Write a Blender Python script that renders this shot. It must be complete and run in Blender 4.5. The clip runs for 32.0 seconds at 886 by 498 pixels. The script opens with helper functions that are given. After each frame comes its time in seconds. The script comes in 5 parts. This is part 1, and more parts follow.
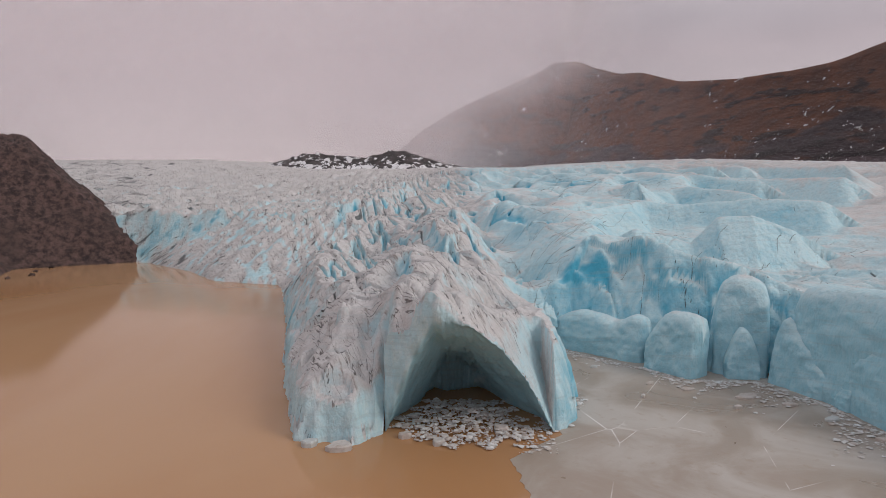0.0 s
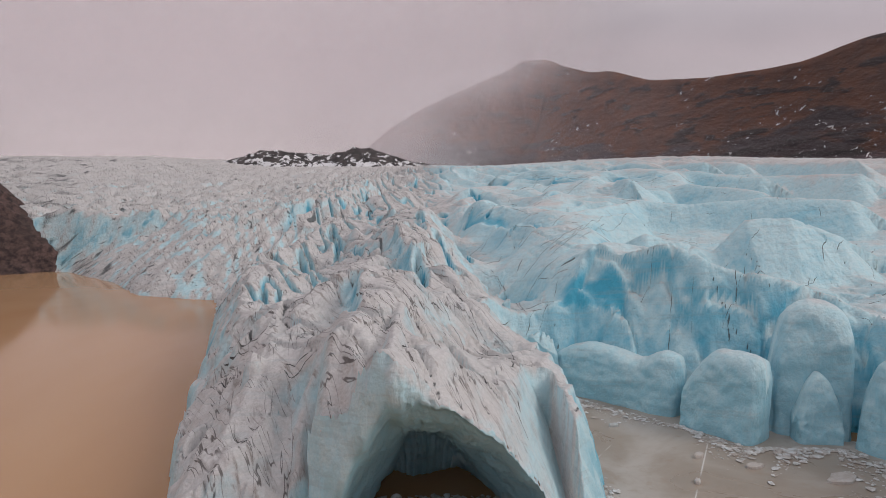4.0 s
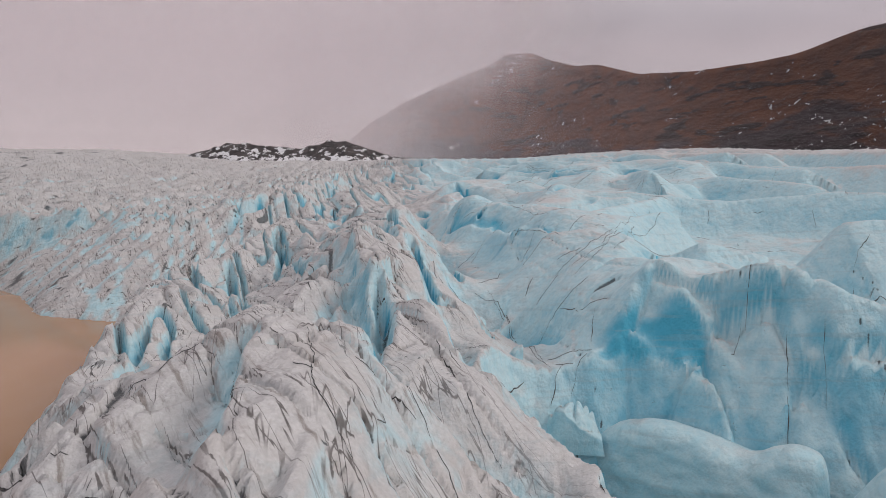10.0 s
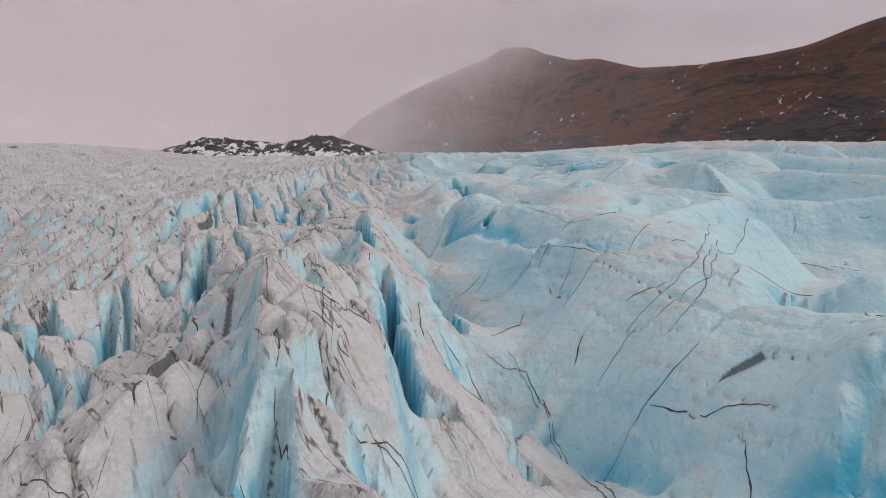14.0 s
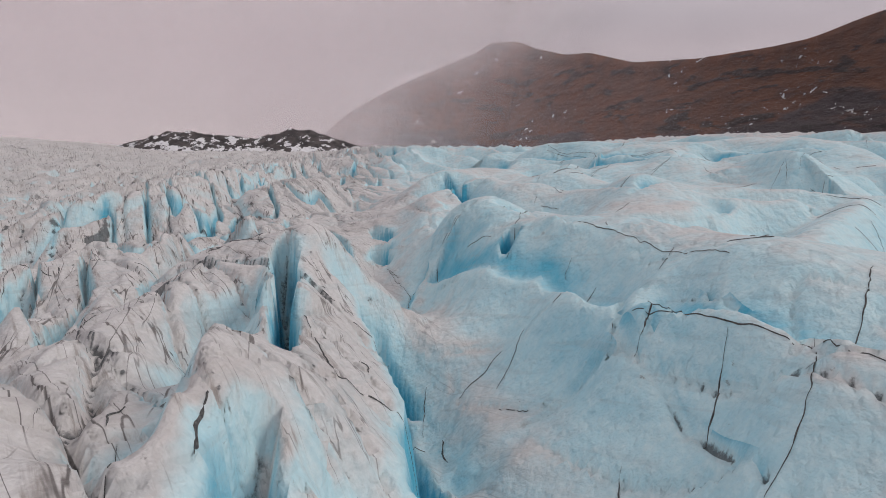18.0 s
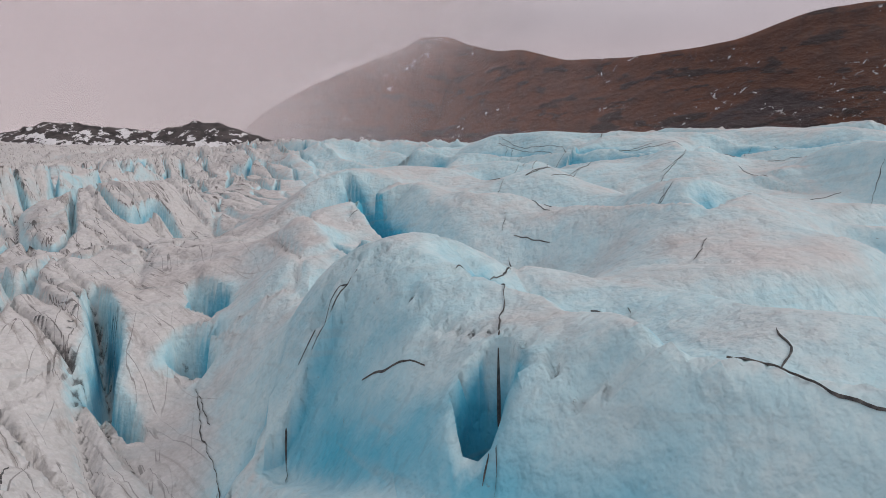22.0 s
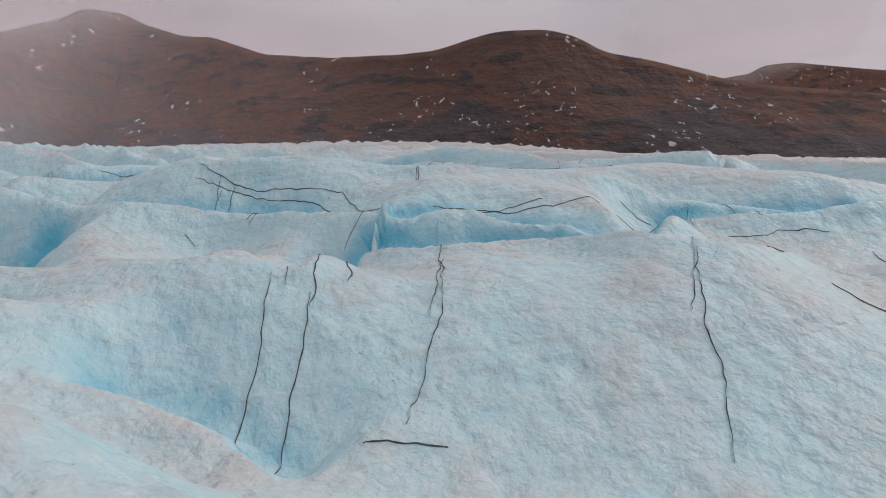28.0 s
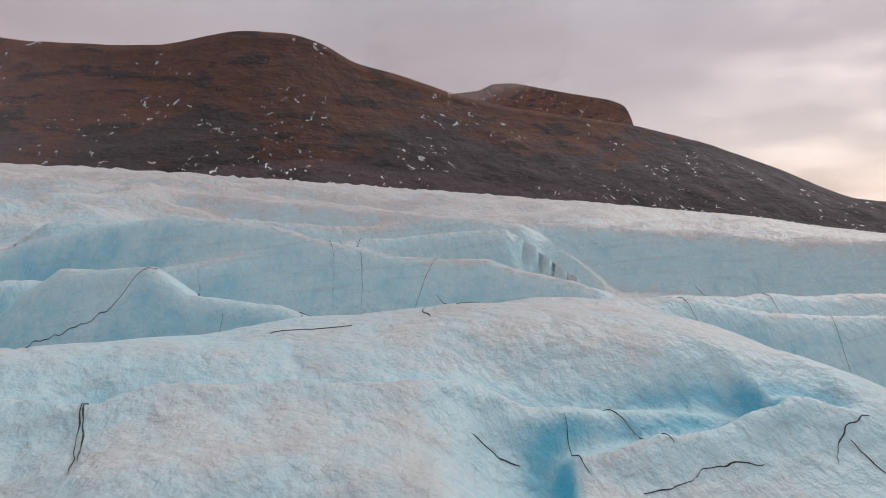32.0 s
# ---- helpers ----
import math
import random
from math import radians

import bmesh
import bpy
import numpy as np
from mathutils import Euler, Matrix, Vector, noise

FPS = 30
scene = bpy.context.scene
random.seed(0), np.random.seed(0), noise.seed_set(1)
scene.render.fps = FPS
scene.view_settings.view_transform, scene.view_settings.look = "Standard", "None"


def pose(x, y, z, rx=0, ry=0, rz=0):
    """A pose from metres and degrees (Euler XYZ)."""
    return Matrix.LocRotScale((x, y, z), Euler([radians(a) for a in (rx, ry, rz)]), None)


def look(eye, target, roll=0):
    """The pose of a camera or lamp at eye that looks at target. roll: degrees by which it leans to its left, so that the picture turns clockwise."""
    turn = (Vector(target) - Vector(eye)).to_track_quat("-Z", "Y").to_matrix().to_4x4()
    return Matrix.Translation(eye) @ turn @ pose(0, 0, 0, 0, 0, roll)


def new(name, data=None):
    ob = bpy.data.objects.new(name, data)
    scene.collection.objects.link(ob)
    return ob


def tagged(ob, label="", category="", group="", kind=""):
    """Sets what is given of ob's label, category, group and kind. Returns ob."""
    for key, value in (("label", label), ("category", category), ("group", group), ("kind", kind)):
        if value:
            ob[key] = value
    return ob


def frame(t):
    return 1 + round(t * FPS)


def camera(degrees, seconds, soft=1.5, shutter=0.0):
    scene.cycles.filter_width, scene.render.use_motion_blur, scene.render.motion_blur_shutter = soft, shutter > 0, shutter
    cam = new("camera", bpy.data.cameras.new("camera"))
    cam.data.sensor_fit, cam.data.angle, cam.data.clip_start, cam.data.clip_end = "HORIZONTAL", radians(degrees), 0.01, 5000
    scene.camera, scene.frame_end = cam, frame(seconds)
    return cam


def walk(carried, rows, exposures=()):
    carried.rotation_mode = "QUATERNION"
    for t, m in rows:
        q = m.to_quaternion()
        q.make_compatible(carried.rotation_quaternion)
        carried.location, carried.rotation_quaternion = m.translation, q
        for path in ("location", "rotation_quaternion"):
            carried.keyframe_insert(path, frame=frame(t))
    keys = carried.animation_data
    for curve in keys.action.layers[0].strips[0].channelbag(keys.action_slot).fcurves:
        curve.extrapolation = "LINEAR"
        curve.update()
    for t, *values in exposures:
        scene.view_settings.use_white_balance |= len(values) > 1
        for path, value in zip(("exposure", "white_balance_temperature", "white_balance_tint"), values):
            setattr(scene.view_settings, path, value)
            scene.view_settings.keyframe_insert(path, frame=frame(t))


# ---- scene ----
cam = camera(72.38, 32.0, soft=0.9)
PATH = [
    (0.0, 1.34, -52.95, 42.06, 2.62, -4.83),
    (0.5, 1.30, -49.77, 41.89, 2.70, -4.81),
    (1.0, 1.26, -45.77, 41.70, 2.83, -4.75),
    (1.5, 1.04, -40.77, 41.66, 2.86, -4.75),
    (2.0, 0.82, -35.24, 41.60, 2.89, -4.74),
    (2.5, 0.61, -29.50, 41.60, 2.89, -4.74),
    (3.0, 0.36, -23.47, 41.57, 1.23, -4.75),
    (3.5, 0.22, -17.24, 41.56, -0.38, -4.77),
    (5.5, 0.62, 6.47, 40.98, -0.29, -4.83),
    (6.0, 0.58, 11.51, 40.97, -1.00, -4.85),
    (6.5, 0.70, 15.21, 40.99, -1.98, -4.92),
    (7.0, 0.89, 17.86, 40.98, -1.97, -4.96),
    (7.5, 0.92, 20.09, 40.93, -2.00, -5.02),
    (8.0, 1.03, 22.37, 40.85, -1.99, -5.01),
    (8.5, 1.11, 25.23, 40.79, -1.98, -5.00),
    (9.0, 1.20, 28.92, 40.79, -2.00, -5.02),
    (9.5, 1.23, 33.37, 40.70, -2.02, -4.99),
    (10.0, 1.42, 38.36, 40.68, -2.04, -5.02),
    (10.5, 1.66, 43.93, 40.57, -2.04, -5.02),
    (11.0, 1.85, 49.81, 40.50, -2.26, -5.05),
    (11.5, 2.17, 56.08, 40.39, -2.33, -5.04),
    (12.0, 2.47, 62.49, 40.22, -2.37, -5.04),
    (12.5, 2.68, 68.75, 40.23, -2.44, -5.10),
    (13.0, 3.12, 74.71, 40.44, -2.48, -5.12),
    (13.5, 3.40, 80.88, 40.66, -2.53, -5.17),
    (14.0, 3.54, 87.88, 40.73, -2.61, -5.17),
    (14.5, 3.85, 94.64, 40.86, -2.66, -5.22),
    (16.5, 4.74, 120.73, 41.14, -2.89, -5.20),
    (17.0, 5.07, 126.89, 41.14, -2.93, -5.26),
    (17.5, 5.39, 132.94, 41.20, -2.97, -5.26),
    (18.0, 5.64, 138.97, 41.34, -3.78, -5.28),
    (18.5, 6.09, 144.96, 41.59, -9.29, -5.33),
    (19.0, 6.89, 151.23, 41.69, -9.80, -5.36),
    (19.5, 7.82, 157.53, 41.67, -9.85, -5.39),
    (20.0, 8.65, 163.89, 41.50, -9.99, -5.38),
    (20.5, 9.68, 170.49, 41.48, -10.07, -5.43),
    (21.0, 10.77, 177.07, 41.91, -10.08, -5.33),
    (21.5, 11.97, 183.63, 42.67, -10.11, -5.38),
    (22.0, 13.05, 190.25, 43.38, -10.18, -5.40),
    (22.5, 14.10, 196.72, 44.16, -10.26, -5.41),
    (23.0, 15.23, 203.27, 44.89, -10.33, -5.44),
    (23.5, 16.39, 209.82, 45.65, -14.32, -5.46),
    (24.0, 17.86, 216.33, 46.42, -15.80, -5.43),
    (24.5, 19.63, 222.70, 47.18, -18.63, -5.41),
    (25.0, 22.49, 229.20, 47.96, -30.65, -5.37),
    (25.5, 24.27, 235.03, 48.32, -30.77, -5.34),
    (27.5, 26.52, 253.28, 52.28, -36.35, -5.49),
    (28.0, 31.47, 260.44, 53.30, -37.84, -5.42),
    (28.5, 36.45, 267.24, 55.07, -39.48, -5.45),
    (29.0, 40.03, 271.90, 57.05, -41.13, -5.38),
    (29.5, 41.38, 273.75, 60.02, -42.83, -5.39),
    (30.0, 41.86, 274.47, 63.30, -44.32, -5.42),
    (30.5, 43.08, 275.87, 64.54, -45.66, -5.44),
    (31.0, 45.62, 278.54, 65.57, -47.04, -5.38),
    (31.5, 48.90, 281.67, 66.49, -48.44, -5.32),
    (32.0, 52.64, 283.54, 67.37, -60.97, -5.20),
]
walk(cam, [(t, pose(x, y, z, 90 + p, 0, yaw)) for t, x, y, z, yaw, p in PATH], [(0, -0.2)])

# ---- light: a thick overcast, brightest overhead, with a paler break over the plain ----
world = bpy.data.worlds.new("overcast")
scene.world = world
world.use_nodes = True
SUN_UP, SUN_ROUND = 38, 105


def overcast():
    nt = world.node_tree
    n, l = nt.nodes, nt.links
    n.clear()
    out, bg = n.new("ShaderNodeOutputWorld"), n.new("ShaderNodeBackground")
    sky = n.new("ShaderNodeTexSky")
    sky.sky_type, sky.sun_disc = "NISHITA", False
    sky.sun_elevation, sky.sun_rotation = radians(SUN_UP), radians(SUN_ROUND)
    grey = n.new("ShaderNodeVectorMath")
    grey.operation = "SCALE"
    l.new(sky.outputs[0], grey.inputs[0])
    grey.inputs["Scale"].default_value = 0.02
    tc = n.new("ShaderNodeTexCoord")
    sep = n.new("ShaderNodeSeparateXYZ")
    l.new(tc.outputs["Generated"], sep.inputs[0])
    lift = n.new("ShaderNodeValToRGB")  # horizon to zenith
    l.new(sep.outputs["Z"], lift.inputs[0])
    e = lift.color_ramp.elements
    e[0].position, e[0].color = 0.0, (0.575, 0.47, 0.475, 1)
    e[1].position, e[1].color = 1.0, (0.73, 0.72, 0.74, 1)
    for pos, col in ((0.05, (0.575, 0.47, 0.475, 1)), (0.22, (0.47, 0.38, 0.39, 1)), (0.42, (0.58, 0.55, 0.58, 1))):
        k = e.new(pos)
        k.color = col
    # soft cloud bellies, flattened towards the horizon
    flat = n.new("ShaderNodeVectorMath")
    flat.operation = "MULTIPLY"
    l.new(tc.outputs["Generated"], flat.inputs[0])
    flat.inputs[1].default_value = (1, 1, 3.2)
    noi = n.new("ShaderNodeTexNoise")
    noi.inputs["Scale"].default_value, noi.inputs["Detail"].default_value = 3.2, 5
    noi.inputs["Roughness"].default_value = 0.52
    l.new(flat.outputs[0], noi.inputs["Vector"])
    mr = n.new("ShaderNodeMapRange")
    l.new(noi.outputs[0], mr.inputs[0])
    mr.inputs[1].default_value, mr.inputs[2].default_value = 0.3, 0.7
    mr.inputs[3].default_value, mr.inputs[4].default_value = 0.86, 1.14
    mul = n.new("ShaderNodeVectorMath")
    mul.operation = "SCALE"
    l.new(lift.outputs[0], mul.inputs[0])
    l.new(mr.outputs[0], mul.inputs["Scale"])
    # the break in the cloud towards the coast
    dot = n.new("ShaderNodeVectorMath")
    dot.operation = "DOT_PRODUCT"
    l.new(tc.outputs["Generated"], dot.inputs[0])
    dot.inputs[1].default_value = Vector((0.985, -0.13, 0.11)).normalized()
    br = n.new("ShaderNodeMapRange")
    br.interpolation_type = "SMOOTHSTEP"
    l.new(dot.outputs["Value"], br.inputs[0])
    br.inputs[1].default_value, br.inputs[2].default_value = 0.955, 1.0
    br.inputs[3].default_value, br.inputs[4].default_value = 0.0, 1.0
    n2 = n.new("ShaderNodeTexNoise")
    n2.inputs["Scale"].default_value, n2.inputs["Detail"].default_value = 6.5, 4
    l.new(flat.outputs[0], n2.inputs["Vector"])
    r2 = n.new("ShaderNodeMapRange")
    l.new(n2.outputs[0], r2.inputs[0])
    r2.inputs[1].default_value, r2.inputs[2].default_value = 0.42, 0.66
    r2.inputs[3].default_value, r2.inputs[4].default_value = 0.12, 0.75
    mm = n.new("ShaderNodeMath")
    mm.operation = "MULTIPLY"
    l.new(br.outputs[0], mm.inputs[0])
    l.new(r2.outputs[0], mm.inputs[1])
    tint = n.new("ShaderNodeVectorMath")
    tint.operation = "SCALE"
    tint.inputs[0].default_value = (0.40, 0.34, 0.30)
    l.new(mm.outputs[0], tint.inputs["Scale"])
    a1, a2 = n.new("ShaderNodeVectorMath"), n.new("ShaderNodeVectorMath")
    l.new(mul.outputs[0], a1.inputs[0])
    l.new(tint.outputs[0], a1.inputs[1])
    l.new(a1.outputs[0], a2.inputs[0])
    l.new(grey.outputs[0], a2.inputs[1])
    l.new(a2.outputs[0], bg.inputs[0])
    bg.inputs[1].default_value = 1.0
    l.new(bg.outputs[0], out.inputs[0])


overcast()
sun = new("sun", bpy.data.lights.new("sun", "SUN"))
sun.data.energy, sun.data.angle, sun.data.color = 1.25, radians(22), (1.0, 0.95, 0.9)
_a = radians(SUN_ROUND)
sun.matrix_world = look((0, 0, 0), (-math.sin(_a) * math.cos(radians(SUN_UP)), -math.cos(_a) * math.cos(radians(SUN_UP)), -math.sin(radians(SUN_UP))))
sun.location = (0, 0, 400)


# ---- materials ----
class Mat:
    """A small wrapper for procedural node materials."""

    def __init__(self, name, rough=0.6, **inputs):
        self.m = bpy.data.materials.new(name)
        self.m.use_nodes = True
        self.n, self.l = self.m.node_tree.nodes, self.m.node_tree.links
        self.b = self.n["Principled BSDF"]
        self.b.inputs["Roughness"].default_value = rough
        for k, v in inputs.items():
            self.b.inputs[k.replace("_", " ")].default_value = v
        self.pos = self.n.new("ShaderNodeNewGeometry")

    def put(self, socket, value):
        if isinstance(value, (int, float, tuple)):
            socket.default_value = (*value, 1) if isinstance(value, tuple) and len(value) == 3 and socket.type == "RGBA" else value
        else:
            self.l.new(value, socket)

    def coords(self, scale=(1, 1, 1), turn=(0, 0, 0)):
        """Places turned first, then stretched."""
        mp, turned = self.n.new("ShaderNodeMapping"), self.n.new("ShaderNodeMapping")
        turned.inputs["Rotation"].default_value = [radians(a) for a in turn]
        mp.inputs["Scale"].default_value = scale
        self.l.new(self.pos.outputs["Position"], turned.inputs[0])
        self.l.new(turned.outputs[0], mp.inputs[0])
        return mp.outputs[0]

    def noise(self, scale, detail=4, rough=0.55, vec=None, warp=0.0):
        x = self.n.new("ShaderNodeTexNoise")
        x.inputs["Scale"].default_value, x.inputs["Detail"].default_value = scale, detail
        x.inputs["Roughness"].default_value, x.inputs["Distortion"].default_value = rough, warp
        self.l.new(vec or self.pos.outputs["Position"], x.inputs["Vector"])
        return x.outputs[0]

    def edges(self, scale, vec=None, rand=1.0):
        x = self.n.new("ShaderNodeTexVoronoi")
        x.feature = "DISTANCE_TO_EDGE"
        x.inputs["Scale"].default_value, x.inputs["Randomness"].default_value = scale, rand
        self.l.new(vec or self.pos.outputs["Position"], x.inputs["Vector"])
        return x.outputs["Distance"]

    def span(self, v, a, b, lo=0.0, hi=1.0):
        x = self.n.new("ShaderNodeMapRange")
        x.interpolation_type = "SMOOTHSTEP"
        self.l.new(v, x.inputs[0])
        for i, val in enumerate((a, b, lo, hi)):
            x.inputs[i + 1].default_value = val
        return x.outputs[0]

    def math(self, op, a, b):
        x = self.n.new("ShaderNodeMath")
        x.operation = op
        self.put(x.inputs[0], a)
        self.put(x.inputs[1], b)
        return x.outputs[0]

    def mix(self, f, a, b, kind="MIX"):
        x = self.n.new("ShaderNodeMix")
        x.data_type, x.blend_type = "RGBA", kind
        self.put(x.inputs[0], f)
        self.put(x.inputs[6], a)
        self.put(x.inputs[7], b)
        return x.outputs[2]

    def up(self):
        s = self.n.new("ShaderNodeSeparateXYZ")
        self.l.new(self.pos.outputs["Normal"], s.inputs[0])
        return s.outputs["Z"]

    def xyz(self):
        s = self.n.new("ShaderNodeSeparateXYZ")
        self.l.new(self.pos.outputs["Position"], s.inputs[0])
        return s.outputs

    def bump(self, *heights):
        last = None
        for h, strength, dist in heights:
            x = self.n.new("ShaderNodeBump")
            x.inputs["Strength"].default_value, x.inputs["Distance"].default_value = strength, dist
            self.l.new(h, x.inputs["Height"])
            if last:
                self.l.new(last, x.inputs["Normal"])
            last = x.outputs[0]
        self.l.new(last, self.b.inputs["Normal"])

    def colour(self, c):
        self.put(self.b.inputs["Base Color"], c)
        return self.m


def ice_material(name, dirt=1.0, blue=0.0, rich=1.0):
    """Glacier ice: a pale, dusty weathered crust, clean blue ice where a face is steep, sediment bands and cracks."""
    k = Mat(name, 0.5)
    k.b.inputs["IOR"].default_value = 1.31
    up = k.up()
    big, mid = k.noise(0.035, 4, 0.55), k.noise(0.22, 5, 0.6)
    fine = k.noise(2.6, 6, 0.68)
    steep = k.math("ADD", up, k.math("MULTIPLY", k.math("SUBTRACT", mid, 0.5), 0.7))
    steep = k.math("ADD", steep, k.math("MULTIPLY", k.math("SUBTRACT", big, 0.5), 0.9))
    # cleaner ice to the east of the long trough, dusty crust on the lake side
    p = k.xyz()
    side = k.math("ADD", p["X"], k.math("MULTIPLY", p["Y"], 0.06))
    zone = k.math("SUBTRACT", k.span(side, 10, 34, -0.04, 0.50), k.span(side, 120, 230, 0.0, 0.30))
    steep = k.math("SUBTRACT", steep, zone)
    # bluer in crevasses: clean ice, with the light scattered inside it painted as colour
    hollow_att = k.n.new("ShaderNodeAttribute")
    hollow_att.attribute_name = "hollow_blue"
    steep = k.math("SUBTRACT", steep, k.math("MULTIPLY", hollow_att.outputs["Fac"], 0.6))
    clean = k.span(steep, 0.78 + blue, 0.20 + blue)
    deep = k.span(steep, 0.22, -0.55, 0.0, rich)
    dimple = k.noise(0.8, 3, 0.5, k.coords((1, 1, 0.5)))
    crust = k.mix(k.span(fine, 0.3, 0.75), (0.53, 0.505, 0.495), (0.65, 0.625, 0.62))
    crust = k.mix(k.span(k.noise(0.11, 4, 0.6), 0.48, 0.72, 0, 0.4 * dirt), crust, (0.46, 0.41, 0.39))
    body = k.mix(k.span(fine, 0.3, 0.7), (0.47, 0.65, 0.70), (0.57, 0.715, 0.745))
    body = k.mix(k.span(dimple, 0.42, 0.62, 0, 0.5), body, (0.42, 0.65, 0.72))
    body = k.mix(deep, body, (0.08, 0.42, 0.58))
    col = k.mix(clean, crust, body)
    # foliation: thin sediment streaks along the flow
    streak = k.noise(0.55, 6, 0.66, k.coords((2.2, 0.16, 0.5), (0, 0, -36)), 0.4)
    lake_side = k.span(side, 2, 30, 0.90 * dirt, 0.12 * dirt)
    col = k.mix(k.math("MULTIPLY", k.math("MULTIPLY", k.span(streak, 0.54, 0.70), k.span(clean, 0.2, 0.9, 1.0, 0.2)), lake_side), col, (0.27, 0.235, 0.215))
    hair = k.math("ABSOLUTE", k.math("SUBTRACT", k.noise(1.0, 3, 0.5, k.coords((0.55, 0.035, 0.07), (0, 0, -38))), 0.5), 0.0)
    hair = k.math("MULTIPLY", k.span(hair, 0.003, 0.012, 1, 0), k.span(k.noise(0.14, 3), 0.40, 0.52))
    hair2 = k.math("ABSOLUTE", k.math("SUBTRACT", k.noise(1.0, 3, 0.5, k.coords((0.36, 0.03, 0.06), (0, 0, -14))), 0.5), 0.0)
    hair2 = k.math("MULTIPLY", k.span(hair2, 0.002, 0.008, 1, 0), k.span(k.noise(0.10, 3), 0.48, 0.56))
    hair = k.math("MULTIPLY", k.math("MAXIMUM", hair, hair2), k.span(clean, 0.2, 0.9, 1.0, 0.15))
    col = k.mix(k.math("MULTIPLY", hair, k.math("MULTIPLY", lake_side, 1.0)), col, (0.12, 0.105, 0.10))
    layers = k.noise(0.9, 3, 0.5, k.coords((0.10, 0.10, 1.5), (7, 4, 0)), 0.2)
    col = k.mix(k.span(layers, 0.56, 0.66, 0, 0.22), col, (0.36, 0.42, 0.44))
    # cracks filled with black grit, and shade painted into the deep crevasses
    att = k.n.new("ShaderNodeAttribute")
    att.attribute_name = "grit_shade"
    ragged = k.math("ADD", att.outputs["Fac"], k.math("MULTIPLY", k.math("SUBTRACT", fine, 0.5), 0.8))
    crack = k.math("MULTIPLY", k.span(ragged, 0.42, 0.70), k.span(att.outputs["Fac"], 0.1, 0.35))
    fleck = k.span(k.noise(1.3, 5, 0.7, k.coords((1, 0.5, 1))), 0.66, 0.74, 0, 0.55 * dirt)
    col = k.mix(fleck, col, (0.16, 0.14, 0.13))
    col = k.mix(k.math("MULTIPLY", crack, 0.82), col, (0.06, 0.065, 0.07))
    scallop = k.noise(0.75, 4, 0.5, k.coords((1, 1, 0.45)))
    k.bump((scallop, 0.6, 0.8), (mid, 0.6, 1.4), (fine, 0.32, 0.14), (k.math("SUBTRACT", 1.0, crack), 0.6, 0.35))
    k.put(k.b.inputs["Roughness"], k.span(fine, 0.3, 0.7, 0.38, 0.62))
    return k.colour(col)


ICE = ice_material("glacier_ice")
ICE_BLUE = ice_material("calving_ice", 0.45, 0.10, 0.4)


def brash_material():
    k = Mat("brash_ice", 0.5)
    info = k.n.new("ShaderNodeObjectInfo")
    rnd = k.n.new("ShaderNodeNewGeometry").outputs["Random Per Island"]
    c = k.mix(k.span(k.noise(1.2, 5, 0.6), 0.35, 0.65), (0.72, 0.71, 0.71), (0.52, 0.48, 0.45))
    c = k.mix(k.span(rnd, 0.3, 1.0, 0, 0.75), c, (0.42, 0.34, 0.29))
    c = k.mix(k.span(info.outputs["Random"], 0.5, 1.0, 0, 0.3), c, (0.45, 0.62, 0.68))
    k.bump((k.noise(3.0, 4), 0.5, 0.15))
    return k.colour(c)


def water_material():
    k = Mat("silty_water", 0.09)
    k.b.inputs["IOR"].default_value = 1.33
    x = k.noise(0.012, 4, 0.5, k.coords((1, 0.5, 1)), 0.4)
    c = k.mix(k.span(x, 0.35, 0.68), (0.40, 0.205, 0.092), (0.46, 0.27, 0.145))
    k.bump((k.noise(0.9, 3), 0.04, 0.05))
    return k.colour(c)


def slush_material():
    k = Mat("thin_lake_ice", 0.42)
    x = k.noise(0.05, 6, 0.6, None, 0.8)
    c = k.mix(k.span(x, 0.38, 0.66), (0.34, 0.27, 0.215), (0.46, 0.415, 0.375))
    c = k.mix(k.span(k.noise(0.4, 5, 0.6), 0.55, 0.75, 0, 0.5), c, (0.33, 0.24, 0.17))
    crack = k.span(k.edges(0.055, k.coords((1, 0.45, 1), (0, 0, 35))), 0.0015, 0.006, 1, 0)
    c = k.mix(k.math("MULTIPLY", crack, k.span(k.noise(0.09, 2), 0.45, 0.6, 0, 0.8)), c, (0.72, 0.69, 0.66))
    k.put(k.b.inputs["Roughness"], k.span(x, 0.3, 0.7, 0.25, 0.6))
    k.bump((k.noise(1.5, 4), 0.15, 0.08))
    return k.colour(c)


def scree_material():
    k = Mat("dark_scree", 0.9)
    c = k.mix(k.span(k.noise(0.25, 7, 0.68), 0.34, 0.68), (0.020, 0.012, 0.012), (0.135, 0.080, 0.070))
    c = k.mix(k.span(k.noise(0.03, 4, 0.6), 0.45, 0.68, 0, 0.6), c, (0.062, 0.040, 0.036))
    c = k.mix(k.span(k.noise(1.6, 5, 0.7), 0.62, 0.72, 0, 0.6), c, (0.22, 0.185, 0.175))
    k.bump((k.noise(0.35, 6, 0.65), 0.8, 1.5), (k.noise(2.0, 5, 0.7), 0.7, 0.3))
    return k.colour(c)


